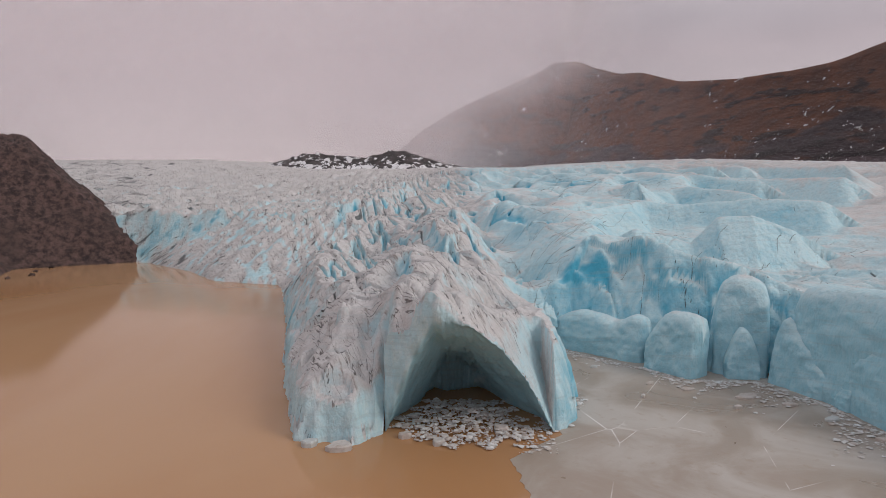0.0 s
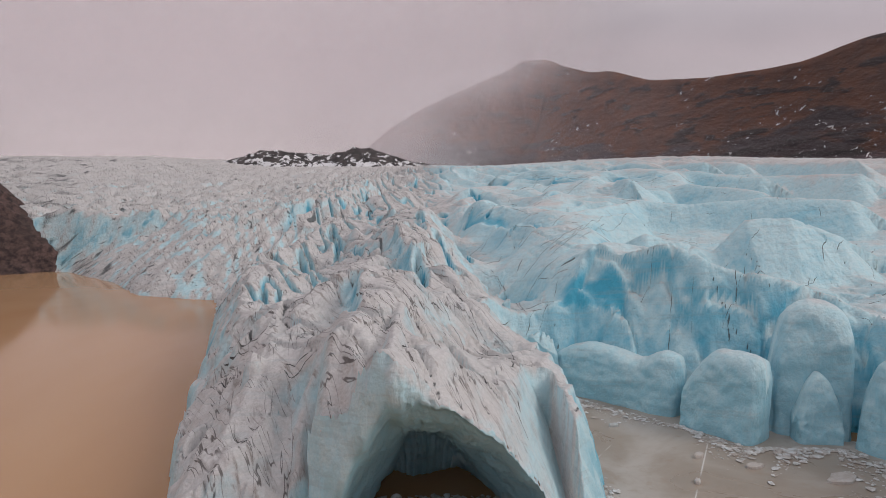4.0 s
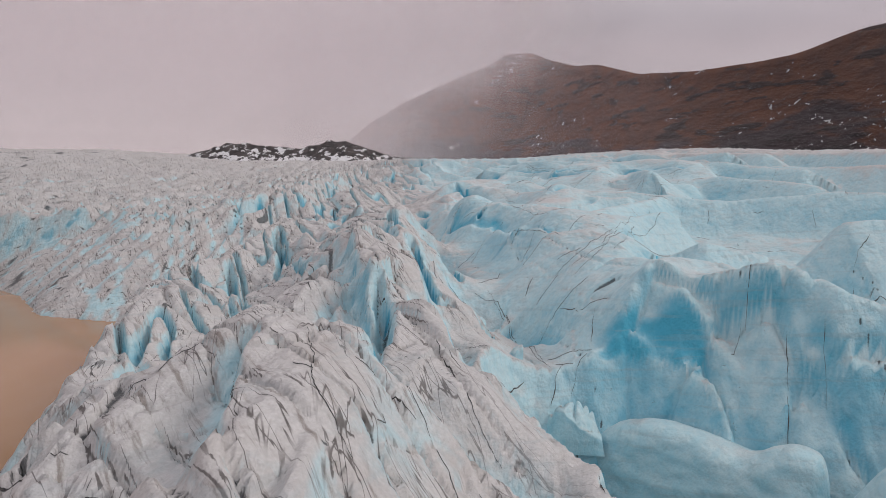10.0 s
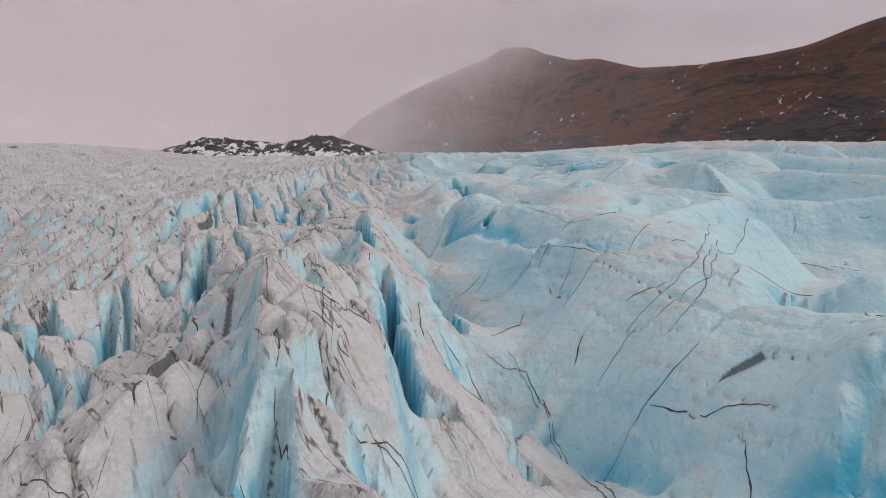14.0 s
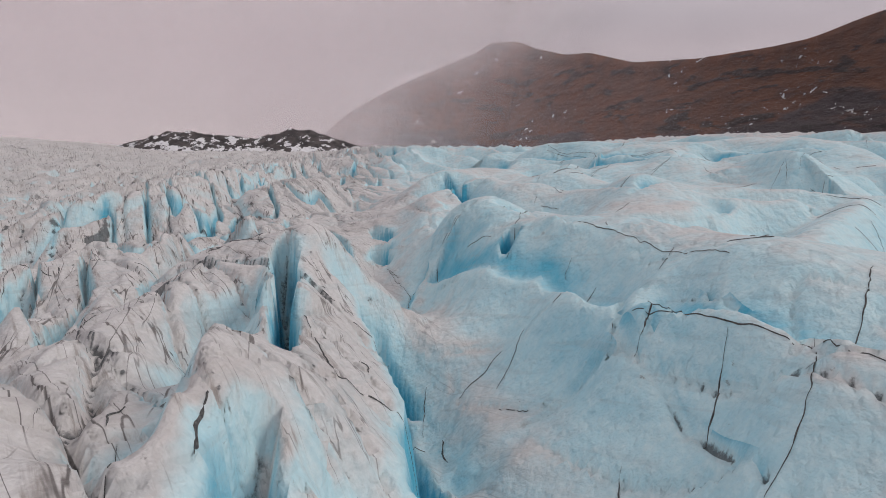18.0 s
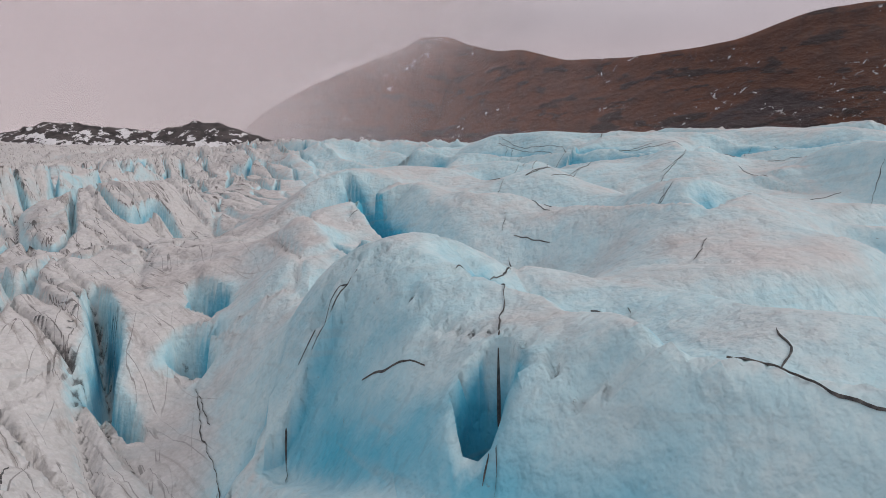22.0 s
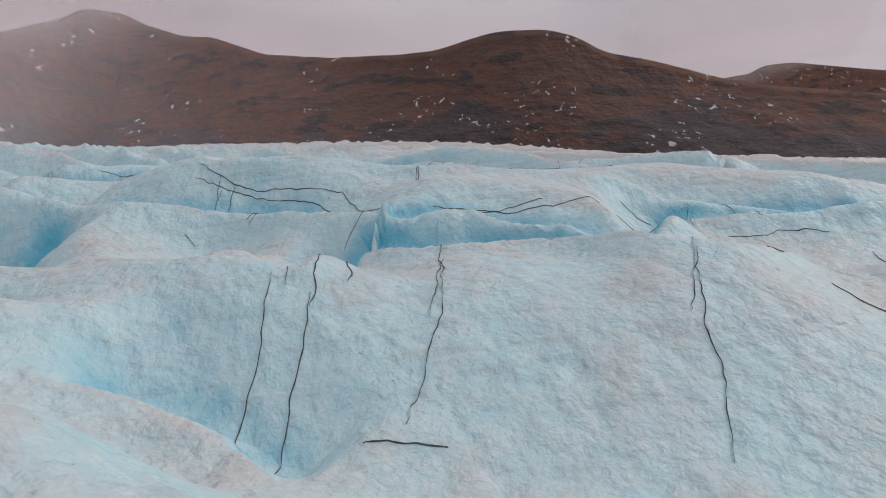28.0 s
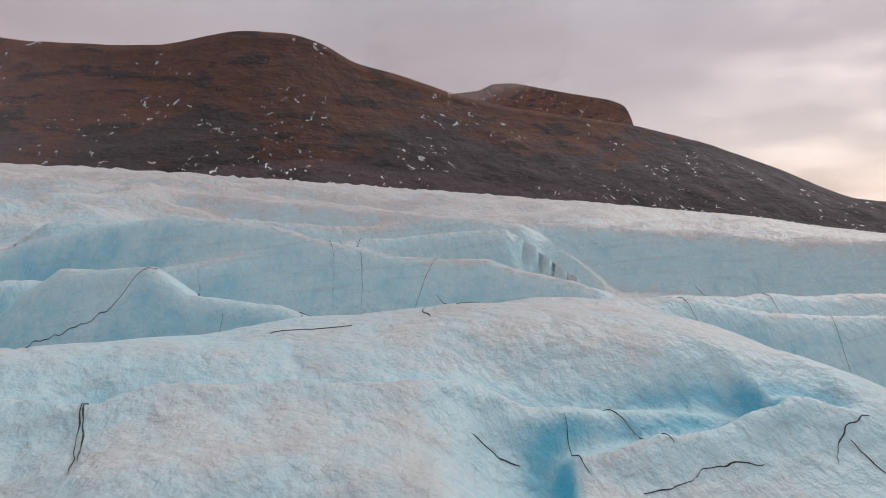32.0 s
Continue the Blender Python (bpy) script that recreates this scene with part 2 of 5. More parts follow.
def moraine_material():
    k = Mat("moraine_with_snow", 0.9)
    up = k.up()
    c = k.mix(k.span(k.noise(0.12, 6, 0.65), 0.35, 0.7), (0.035, 0.03, 0.032), (0.095, 0.08, 0.078))
    z = k.xyz()["Z"]
    snow = k.math("ADD", k.noise(0.11, 6, 0.66, k.coords((1, 0.6, 1.3), (0, 25, 0))), k.span(z, 66, 108, 0.08, -0.08))
    c = k.mix(k.span(snow, 0.50, 0.55), c, (0.72, 0.71, 0.73))
    k.bump((k.noise(0.12, 6, 0.65), 0.8, 4.0))
    return k.colour(c)


def mountain_material():
    """Tuff and grass slopes: grey-violet scree, rust-brown moss in level bands, gullies and old snow in the hollows."""
    k = Mat("mountain_slope", 0.95)
    z = k.xyz()["Z"]
    bands = k.noise(0.010, 7, 0.62, k.coords((1, 1, 3.4)), 0.5)
    patch = k.noise(0.0035, 4, 0.55, k.coords((1, 1, 2.0)))
    moss = k.math("ADD", k.math("MULTIPLY", bands, 0.45), k.math("MULTIPLY", patch, 0.75))
    moss = k.math("ADD", moss, k.span(z, 90, 250, -0.13, 0.15))
    c = k.mix(k.span(k.noise(0.05, 6, 0.65), 0.3, 0.7), (0.046, 0.028, 0.034), (0.072, 0.046, 0.053))
    rust = k.mix(k.span(k.noise(0.03, 6, 0.65), 0.35, 0.65), (0.170, 0.054, 0.022), (0.098, 0.036, 0.021))
    c = k.mix(k.span(moss, 0.52, 0.63), c, rust)
    dark = k.noise(0.014, 5, 0.58, k.coords((1, 1, 3.6)))
    c = k.mix(k.span(dark, 0.55, 0.62, 0, 0.8), c, (0.020, 0.014, 0.016))
    gully = k.noise(0.045, 5, 0.6, k.coords((1, 1, 0.22)))
    c = k.mix(k.span(gully, 0.60, 0.72, 0, 0.45), c, (0.10, 0.072, 0.062))
    snow = k.math("MULTIPLY", k.span(k.noise(0.085, 4, 0.62, k.coords((1, 1, 0.6)), 0.6), 0.63, 0.65), k.span(k.noise(0.009, 4), 0.51, 0.57))
    c = k.mix(snow, c, (0.80, 0.78, 0.79))
    k.bump((k.noise(0.03, 5, 0.58), 0.8, 9.0), (dark, 0.5, 8.0))
    return k.colour(c)


def cloud_material():
    """Drifting cloud: a lit veil with ragged, see-through edges."""
    k = Mat("hanging_cloud", 1.0)
    n, l = k.n, k.l
    dif, tra, cle = n.new("ShaderNodeBsdfDiffuse"), n.new("ShaderNodeBsdfTranslucent"), n.new("ShaderNodeBsdfTransparent")
    dif.inputs[0].default_value = tra.inputs[0].default_value = (0.88, 0.82, 0.83, 1)
    both, mixed = n.new("ShaderNodeMixShader"), n.new("ShaderNodeMixShader")
    l.new(dif.outputs[0], both.inputs[1])
    l.new(tra.outputs[0], both.inputs[2])
    att = n.new("ShaderNodeAttribute")
    att.attribute_name = "veil"
    wisps = k.noise(0.006, 6, 0.55, k.coords((1, 1, 1.7)), 0.3)
    a = k.math("MULTIPLY", att.outputs["Fac"], k.span(wisps, 0.25, 0.75, 0.72, 1.28))
    lim = n.new("ShaderNodeClamp")
    lim.inputs["Min"].default_value, lim.inputs["Max"].default_value = 0.004, 0.235
    l.new(a, lim.inputs[0])
    l.new(lim.outputs[0], mixed.inputs[0])
    l.new(cle.outputs[0], mixed.inputs[1])
    l.new(both.outputs[0], mixed.inputs[2])
    l.new(mixed.outputs[0], n["Material Output"].inputs[0])
    return k.m


def grit_material():
    k = Mat("black_grit", 0.85)
    c = k.mix(k.span(k.noise(4.0, 5, 0.7), 0.35, 0.7), (0.035, 0.036, 0.04), (0.13, 0.125, 0.12))
    k.bump((k.noise(9.0, 4), 0.7, 0.08))
    return k.colour(c)


GRIT_BLACK = grit_material()
BRASH, WATER, SLUSH = brash_material(), water_material(), slush_material()
SCREE, MORAINE, MOUNTAIN, CLOUD = scree_material(), moraine_material(), mountain_material(), cloud_material()


# ---- helpers for forms ----
_perm = np.random.RandomState(7).permutation(256)
_perm = np.concatenate([_perm, _perm])
_grad = np.stack([np.cos(np.arange(16) * math.tau / 16), np.sin(np.arange(16) * math.tau / 16)], 1)


def perlin(x, y):
    """Gradient noise over arrays, about -0.7 to 0.7."""
    xi, yi = np.floor(x).astype(int), np.floor(y).astype(int)
    xf, yf = x - xi, y - yi
    xi, yi = xi & 255, yi & 255
    u, v = xf * xf * xf * (xf * (xf * 6 - 15) + 10), yf * yf * yf * (yf * (yf * 6 - 15) + 10)

    def g(a, b, dx, dy):
        k = _grad[_perm[_perm[a] + b] & 15]
        return k[..., 0] * dx + k[..., 1] * dy

    a, b = (xi + 1) & 255, (yi + 1) & 255
    top = g(xi, yi, xf, yf) * (1 - u) + g(a, yi, xf - 1, yf) * u
    low = g(xi, b, xf, yf - 1) * (1 - u) + g(a, b, xf - 1, yf - 1) * u
    return top * (1 - v) + low * v


def fbm(x, y, octaves=5, gain=0.5, ridged=False):
    out, amp, total = 0.0, 1.0, 0.0
    for i in range(octaves):
        p = perlin(x * 2.03**i + 17.3 * i, y * 2.03**i - 9.1 * i)
        out = out + amp * (1 - 2.4 * np.abs(p) if ridged else p)
        total, amp = total + amp, amp * gain
    return out / total


def smooth(v, a, b):
    t = np.clip((v - a) / (b - a), 0, 1)
    return t * t * (3 - 2 * t)


def mesh_object(name, verts, faces, material, parent=None, label="", flat=False):
    """One mesh object from arrays of places and of quads or triangles."""
    me = bpy.data.meshes.new(name)
    verts, faces = np.asarray(verts, np.float32), np.asarray(faces, np.int32)
    k = faces.shape[1]
    me.vertices.add(len(verts))
    me.vertices.foreach_set("co", verts.ravel())
    me.loops.add(faces.size)
    me.loops.foreach_set("vertex_index", faces.ravel())
    me.polygons.add(len(faces))
    me.polygons.foreach_set("loop_start", np.arange(0, faces.size, k, dtype=np.int32))
    me.polygons.foreach_set("use_smooth", np.full(len(faces), not flat))
    me.update(calc_edges=True)
    me.materials.append(material)
    ob = new(name, me)
    if parent:
        ob.parent = parent
    if label:
        tagged(ob, label)
    return ob


def sheet_faces(rows, cols):
    i = np.arange(rows * cols).reshape(rows, cols)
    return np.stack([i[:-1, :-1], i[:-1, 1:], i[1:, 1:], i[1:, :-1]], -1).reshape(-1, 4)


def part(name, bm, material, parent, label=""):
    me = bpy.data.meshes.new(name)
    bm.to_mesh(me)
    bm.free()
    me.materials.append(material)
    ob = new(name, me)
    ob.parent = parent
    if label:
        tagged(ob, label)
    return ob


def along(poly, x, y):
    """Nearest place on a polyline: distance, signed side (left positive), and the height there."""
    best = np.full(x.shape, 1e9)
    side, height = np.zeros(x.shape), np.zeros(x.shape)
    for a, b in zip(poly[:-1], poly[1:]):
        dx, dy = b[0] - a[0], b[1] - a[1]
        t = np.clip(((x - a[0]) * dx + (y - a[1]) * dy) / (dx * dx + dy * dy + 1e-9), 0, 1)
        qx, qy = x - a[0] - t * dx, y - a[1] - t * dy
        d = np.hypot(qx, qy)
        near = d < best
        best = np.where(near, d, best)
        side = np.where(near, dx * qy - dy * qx, side)
        if len(a) > 2:
            height = np.where(near, a[2] + t * (b[2] - a[2]), height)
    return best, side, height


def inside(poly, x, y):
    c = np.zeros(x.shape, bool)
    for (ax, ay), (bx, by) in zip(poly, poly[1:] + poly[:1]):
        cut = (ay > y) != (by > y)
        c ^= cut & (x < (bx - ax) * (y - ay) / ((by - ay) or 1e-9) + ax)
    return c


# ---- the glacier: one field of heights, split into its ridges ----
def stretch(lo, a, b, hi, step, grow, more):
    """Grid lines that are close between a and b and wider and wider beyond."""
    mid = list(np.arange(a, b + step / 2, step))
    s, v = step, a
    while v > lo:
        s *= grow
        v -= s
        mid.insert(0, v)
    s, v = step, b
    while v < hi:
        s *= more
        v += s
        mid.append(v)
    return np.array(mid)


GX = stretch(-700, -56, 100, 1100, 0.45, 1.03, 1.02)
GY = stretch(-60, 42, 330, 1250, 0.45, 1.05, 1.018)
X, Y = np.meshgrid(GX, GY)
# wandering of all crests, so that none runs straight
WX = X + 1.1 * fbm(X / 14, Y / 14, 2) + 0.10 * perlin(X / 3.1, Y / 3.1)
WY = Y + 1.1 * fbm(X / 14 + 40, Y / 14, 2) + 0.10 * perlin(X / 3.1 + 9, Y / 3.1)
GRIT_SHADE, HOLLOW_BLUE = np.zeros(X.shape), np.zeros(X.shape)


def crest_level(x, y):
    """How high the ice stands in general."""
    z = np.interp(y, [40, 85, 130, 200, 250, 290, 330, 700, 1500], [24, 30, 31, 37.5, 43, 50, 54, 80, 120])
    z = z + 0.02 * np.clip(x - 50, 0, 40) + 0.09 * np.clip(x - 90, 0, 110) - 0.035 * np.clip(x - 260, 0, 900)
    left = np.clip(0.2 * (-x - 15), 0, 20) * (1 - np.clip((y - 380) / 240, 0, 1))
    return z - left + 12 * np.clip((y - 480) / 200, 0, 1) * np.clip((-x - 190) / 150, 0, 1)


LEVEL = crest_level(X, Y)


def swells(x, y, turn, length, width):
    """Ridged noise drawn out along a direction."""
    a = radians(turn)
    u, v = x * math.sin(a) + y * math.cos(a), x * math.cos(a) - y * math.sin(a)
    n = perlin(v / width + 0.35 * perlin(u / length * 2, v / width), u / length)
    m = perlin(v / width * 2.1 + 31, u / length * 2.3)
    return (1 - 2.2 * np.abs(n)) * 0.72 + (1 - 2.2 * np.abs(m)) * 0.28


far_right = swells(WX, WY, -38, 62, 19)
far_left = swells(WX, WY, 38, 36, 12)
mixer = smooth(X + 0.15 * (Y - 100), -12, 45)
amp = 11.0 - 5.0 * smooth(Y, 420, 800) - 4.5 * smooth(X, 130, 260)
# in the middle, where each ridge is known, the field lies low between them
near = smooth(X, -48, -34) * (1 - smooth(X, 170, 240)) * smooth(Y, 40, 60) * (1 - smooth(Y, 370, 450))
H = LEVEL - 7.0 + amp * (mixer * far_right + (1 - mixer) * far_left * 0.9) * (1 - 0.6 * near) - 8.0 * near
ID = np.zeros(H.shape, int)
RIDGES = 0


def ridge(*crest, l=1.0, r=1.0, w=1.0):
    """An ice ridge: its crest line, the fall to its left and to its right, and how round the top is."""
    global RIDGES
    RIDGES += 1
    xs, ys = [c[0] for c in crest], [c[1] for c in crest]
    i0, i1 = np.searchsorted(GX, [min(xs) - 24, max(xs) + 24])
    j0, j1 = np.searchsorted(GY, [min(ys) - 24, max(ys) + 24])
    s = np.s_[j0:j1, i0:i1]
    d, side, z = along(crest, WX[s], WY[s])
    fall = np.where(side > 0, l, r) * 1.25
    h = z - fall * (np.sqrt(d * d + w * w) - w) + 0.5 * perlin(X[s] / 8 + RIDGES, Y[s] / 8)
    more = h > H[s]
    # the hollows between ridges are rounded out
    soft = np.clip(1.6 - np.abs(h - H[s]), 0, 1.6)
    H[s] = np.maximum(h, H[s]) + soft * soft / 6.4
    ID[s] = np.where(more, RIDGES, ID[s])


ridge((-12, 58, 26.1), (-8, 66, 27.5), (0, 56, 24.5), (6, 50, 21.5), l=1.3, r=0.55, w=2.2)
ridge((-61, 264, 34.9), (-53, 223, 29.6), (-54, 199, 27.6), (-46, 170, 23.4), (-57, 177, 22.5), (-42, 134, 24.0), l=1.2, r=1.2, w=1.44)
ridge((-48, 149, 20.9), (-44, 129, 18.9), (-58, 140, 15.3), l=1, r=1, w=1.8)
ridge((58, 156, 31.5), (75, 153, 27.0), (83, 152, 35.7), (93, 149, 36.5), (103, 146, 32.1), l=0.5, r=0.9, w=1.6)
ridge((22, 120, 22.5), (32, 118, 29.8), (43, 114, 29.4), (52, 110, 30.3), (61, 105, 28.6), (68, 100, 28.4), l=0.6, r=0.9, w=1.6)
ridge((35, 111, 19.7), (42, 107, 25.7), (46, 103, 26.9), (52, 97, 26.4), (60, 88, 25.6), l=0.6, r=1.2, w=1.6)
ridge((42, 93, 21.6), (48, 90, 24.1), (53, 88, 24.9), (58, 86, 23.9), l=0.6, r=1.8, w=1.6)
ridge((8, 249, 37.7), (30, 246, 42.1), (51, 242, 43.1), (69, 236, 42.0), (97, 224, 39.0), (122, 209, 41.9), (140, 195, 41.0), l=0.6, r=1.1, w=1.6)
ridge((37, 351, 55.1), (83, 332, 52.3), (121, 309, 54.8), (159, 278, 52.2), (181, 251, 52.2), l=0.6, r=1.1, w=1.6)
ridge((7, 117, 28.6), (16, 133, 33.0), (35, 166, 32.6), (67, 224, 36.6), l=0.7, r=1.2, w=1.6)
ridge((6, 173, 32.6), (17, 178, 33.6), (30, 184, 33.6), (42, 188, 31.9), (55, 192, 34.9), l=0.6, r=1.2, w=1.6)
ridge((-3, 240, 40.4), (14, 269, 44.9), (30, 249, 42.1), (44, 242, 42.8), (73, 258, 44.4), (100, 259, 45.1), l=0.6, r=1.1, w=1.8)
ridge((42, 328, 51.0), (69, 308, 45.5), (94, 284, 51.2), (129, 232, 44.2), l=0.6, r=1.1, w=1.6)
ridge((8, 108, 21.5), (10, 106, 21.5), (14, 100, 21.5), (17, 100, 21.5), (20, 95, 21.0), l=2, r=2, w=0.6)
ridge((20, 96, 21.8), (27, 106, 21.8), (29, 104, 21.9), (29, 96, 21.7), (29, 93, 21.3), l=1.5, r=2.2, w=0.8)
ridge((31, 95, 21.6), (35, 95, 21.4), (37, 93, 21.0), l=1.5, r=2.2, w=0.8)
ridge((26, 105, 22.2), (37, 109, 23.7), (42, 106, 24.3), (47, 106, 25.2), l=0.5, r=1.6, w=1)
ridge((4, 149, 31.8), (22, 186, 32.1), (37, 183, 33.2), (66, 197, 36.5), l=0.6, r=1, w=1.44)
ridge((-26, 174, 30.2), (-15, 164, 33.2), (-11, 167, 33.6), (-7, 158, 32.5), (-6, 151, 30.9), l=0.8, r=0.8, w=2.7)
ridge((0, 204, 37.0), (10, 232, 39.4), (23, 242, 40.9), (27, 203, 36.3), (34, 197, 35.7), (43, 195, 36.1), (78, 230, 40.4), l=0.6, r=1.1, w=1.8)
ridge((-74, 247, 27.8), (-91, 296, 32.3), (-120, 382, 34.8), (-137, 447, 44.7), l=1.2, r=1.2, w=1.08)
ridge((-35, 190, 27.5), (-46, 225, 30.5), (-12, 165, 33.2), l=1.6, r=1.6, w=0.5)
ridge((-119, 447, 44.7), (-101, 432, 44.6), (-40, 250, 34.7), (-21, 193, 32.8), l=1.5, r=1.5, w=0.5)
ridge((-75, 393, 44.1), (-38, 257, 36.7), (-29, 225, 34.2), l=1.5, r=1.5, w=0.5)
ridge((-170, 437, 43.2), (-136, 361, 33.2), (-82, 263, 29.2), l=1.5, r=1.5, w=0.5)
ridge((-17, 234, 39.8), (-11, 230, 39.8), (-14, 254, 42.6), (-12, 264, 44.2), l=0.9, r=2.2, w=1.5)
ridge((11, 232, 39.4), (17, 239, 40.2), (26, 244, 41.3), (30, 233, 40.1), (45, 233, 40.1), (67, 231, 40.2), l=0.5, r=1.2, w=2.16)
ridge((11, 267, 44.4), (29, 272, 45.6), (64, 314, 52.0), (56, 265, 45.5), (52, 237, 41.7), l=0.6, r=1.2, w=1.8)
ridge((156, 678, 85.2), (169, 330, 61.4), l=0.6, r=1.2, w=2.16)
ridge((21, 321, 47.3), (39, 306, 49.0), (46, 291, 48.0), (53, 274, 48.0), (56, 266, 47.4), (57, 258, 45.2), (57, 250, 43.8), (56, 243, 43.3), l=0.6, r=1.2, w=1.6)
ridge((56, 317, 50.6), (68, 303, 51.2), (78, 286, 51.8), (82, 273, 50.5), (84, 256, 49.5), l=0.6, r=1.2, w=1.6)
ridge((32, 296, 45.1), (35, 284, 45.9), (37, 278, 46.2), (37, 274, 45.6), l=0.8, r=2.4, w=1.6)
ridge((32, 299, 50.1), (35, 299, 48.6), (40, 299, 48.0), (43, 298, 49.0), (46, 297, 47.8), (50, 296, 47.7), (53, 294, 49.1), (55, 293, 49.7), (58, 291, 49.6), (63, 287, 49.1), (66, 283, 50.4), (68, 281, 50.0), (70, 276, 50.4), (72, 272, 50.7), l=0.7, r=2.2, w=1.6)
ridge((34, 340, 54.1), (40, 335, 53.0), (50, 326, 50.9), (58, 319, 50.9), (64, 312, 51.5), (69, 304, 51.9), (73, 296, 51.0), (75, 287, 51.9), (76, 273, 51.7), l=0.6, r=1.9, w=1.6)
ridge((46, 394, 58.5), (63, 390, 58.6), (90, 380, 55.6), (106, 370, 55.0), (127, 351, 59.2), (146, 324, 61.5), l=0.6, r=1.9, w=1.6)
ridge((91, 368, 52.1), (94, 359, 58.1), (98, 348, 58.7), (99, 343, 55.8), (102, 333, 54.9), (104, 325, 52.2), (105, 317, 50.4), (106, 310, 53.5), (106, 308, 53.9), (105, 300, 52.1), l=0.6, r=1.7, w=1.6)
ridge((101, 315, 50.6), (111, 308, 54.2), (121, 300, 56.2), (130, 291, 54.9), (139, 282, 52.5), (150, 271, 51.3), l=0.6, r=1.7, w=1.6)
ridge((105, 399, 57.2), (108, 393, 60.1), (119, 372, 64.0), (125, 356, 62.2), (131, 336, 57.8), (134, 321, 57.7), (133, 304, 54.4), l=0.6, r=1.7, w=1.6)
ridge((116, 400, 62.5), (141, 384, 62.5), (157, 367, 60.4), (177, 336, 61.6), (185, 313, 60.5), (189, 281, 59.0), (188, 266, 59.5), l=0.6, r=1.7, w=1.6)

ridge((-11, 52.5, 25.2), (-9.5, 57, 25.0), l=1.3, r=1.6, w=0.8)
ridge((-6.6, 48.6, 27), (-2, 54, 25.2), (4, 60, 21), l=1.8, r=0.7, w=1.6)
ridge((-21, 52.5, 12.4), (-20, 60, 15), (-19, 68, 18), l=0.7, r=1.2, w=1.2)


FORMS = []


def form(*line):
    """A line along which the ice is known: a crest, a shoulder or the floor of a trough."""
    FORMS.append(line)


form((-8.8, 63.3, 27.7), (-7.4, 64.7, 27.7))
form((-27.6, 80, 19.8), (-22.1, 76.8, 20.8), (-20.4, 64.3, 19.5))
form((-2.5, 78.7, 27.1), (-3.4, 74.5, 26.4), (-5.9, 75, 28), (-8.9, 74.5, 28.5), (-9.9, 78.9, 27.9))
form((-1.8, 67.5, 21.3), (-0.9, 71.9, 24), (0.3, 78.9, 21.9), (-0.2, 84.4, 23.7), (0.2, 89.3, 25.2))
form((-33.1, 90.1, 24.2), (-30.3, 91, 22.3), (-25.9, 82.1, 21.7), (-26.9, 77, 21.8), (-29.7, 73.6, 23), (-29.1, 70, 23))
form((3, 87.4, 21.6), (6.3, 83.6, 17))
form((-10.1, 94.2, 29.9), (-13.6, 95.5, 30.1), (-12.1, 99.4, 30.7), (-9.9, 100.2, 28.7), (-5.8, 96.4, 28.3))
form((-34.7, 103.9, 20.1), (-31.9, 112.7, 18.9), (-26.5, 113.2, 17.2))
form((-1.7, 102.7, 24.7), (-0.2, 106.9, 25.9), (-2.7, 109.8, 25.4), (0.5, 112.2, 28.3), (-4.3, 118, 26.5), (-9.3, 119.1, 27.4), (-12.5, 117.6, 25.1))
form((-6.6, 112.7, 29.9), (-7.7, 116.5, 29.8))
form((34.4, 117.7, 23.2), (30, 118.5, 22.5))
form((43.6, 116.7, 31.8), (40.8, 120.1, 29))
form((12.8, 112.3, 15.6), (11.6, 114.2, 17.5), (13.7, 118.9, 18.4), (19.3, 122.3, 15.9), (20.4, 129.1, 15.2), (25, 127.9, 18), (27.6, 124, 19.2))
form((8.5, 110.5, 21.5), (9.5, 117.1, 21.5), (7.2, 117.3, 20.6), (6.2, 130.9, 21.4), (6.4, 133.8, 24.5), (3.6, 137.1, 27.8))
form((-45.3, 126.1, 20.8), (-43.9, 127.5, 20.8))
form((-35.1, 126.4, 16.8), (-33.7, 127.8, 16.8))
form((40.7, 127, 28.9), (38.1, 124.9, 29.4), (36.3, 126.5, 30.6), (34.9, 128.4, 31.2), (39.1, 132.3, 31.1))
form((-18.4, 132.4, 27.4), (-17, 133.8, 27.4))
form((-9.3, 130.8, 30.3), (-9.1, 127.7, 31.2), (-6.2, 125.8, 33), (-5.2, 127.7, 31.9), (-3.8, 138.9, 32.2), (-9.4, 141.7, 34.5), (-7.1, 145.2, 35.6))
form((23.5, 143.2, 19.9), (27.3, 139.5, 21.7), (30.7, 133.2, 24.5), (35.2, 131.6, 27.5))
form((-33.8, 142.6, 17.1), (-27.4, 144, 17.5))
form((21.2, 148.1, 16.4), (20.8, 140.7, 14.2))
form((31.4, 145.7, 26.6), (26.8, 148.1, 23.7), (24.9, 151.3, 22.7), (26, 154.5, 23.4), (30.2, 153.7, 27.7))
form((-59.8, 169, 21.6), (-47.1, 168.4, 22.8), (-46.7, 157.5, 22.9), (-40.6, 155.9, 23), (-40.9, 150.1, 22.6), (-41.4, 145.6, 20.8), (-43.3, 141.8, 20.8))
form((-39.8, 158.2, 19.7), (-38.4, 159.6, 19.7))
form((-13.1, 157.3, 34.3), (-10.9, 159.6, 34.3), (-9.2, 161.8, 34.1), (-10.4, 169.8, 32.4))
form((3.9, 166.1, 28.6), (4, 162.9, 26.7), (0.3, 157.7, 29.3))
form((24.8, 162.4, 27), (26.2, 163.8, 27))
form((-7.7, 152.8, 34), (-7.7, 157.5, 32.7), (-2.3, 158.1, 32.4), (-0.8, 164.9, 32.7), (-4.2, 170.2, 34.8), (-2.4, 172.2, 32.7), (0.1, 174.3, 31.5))
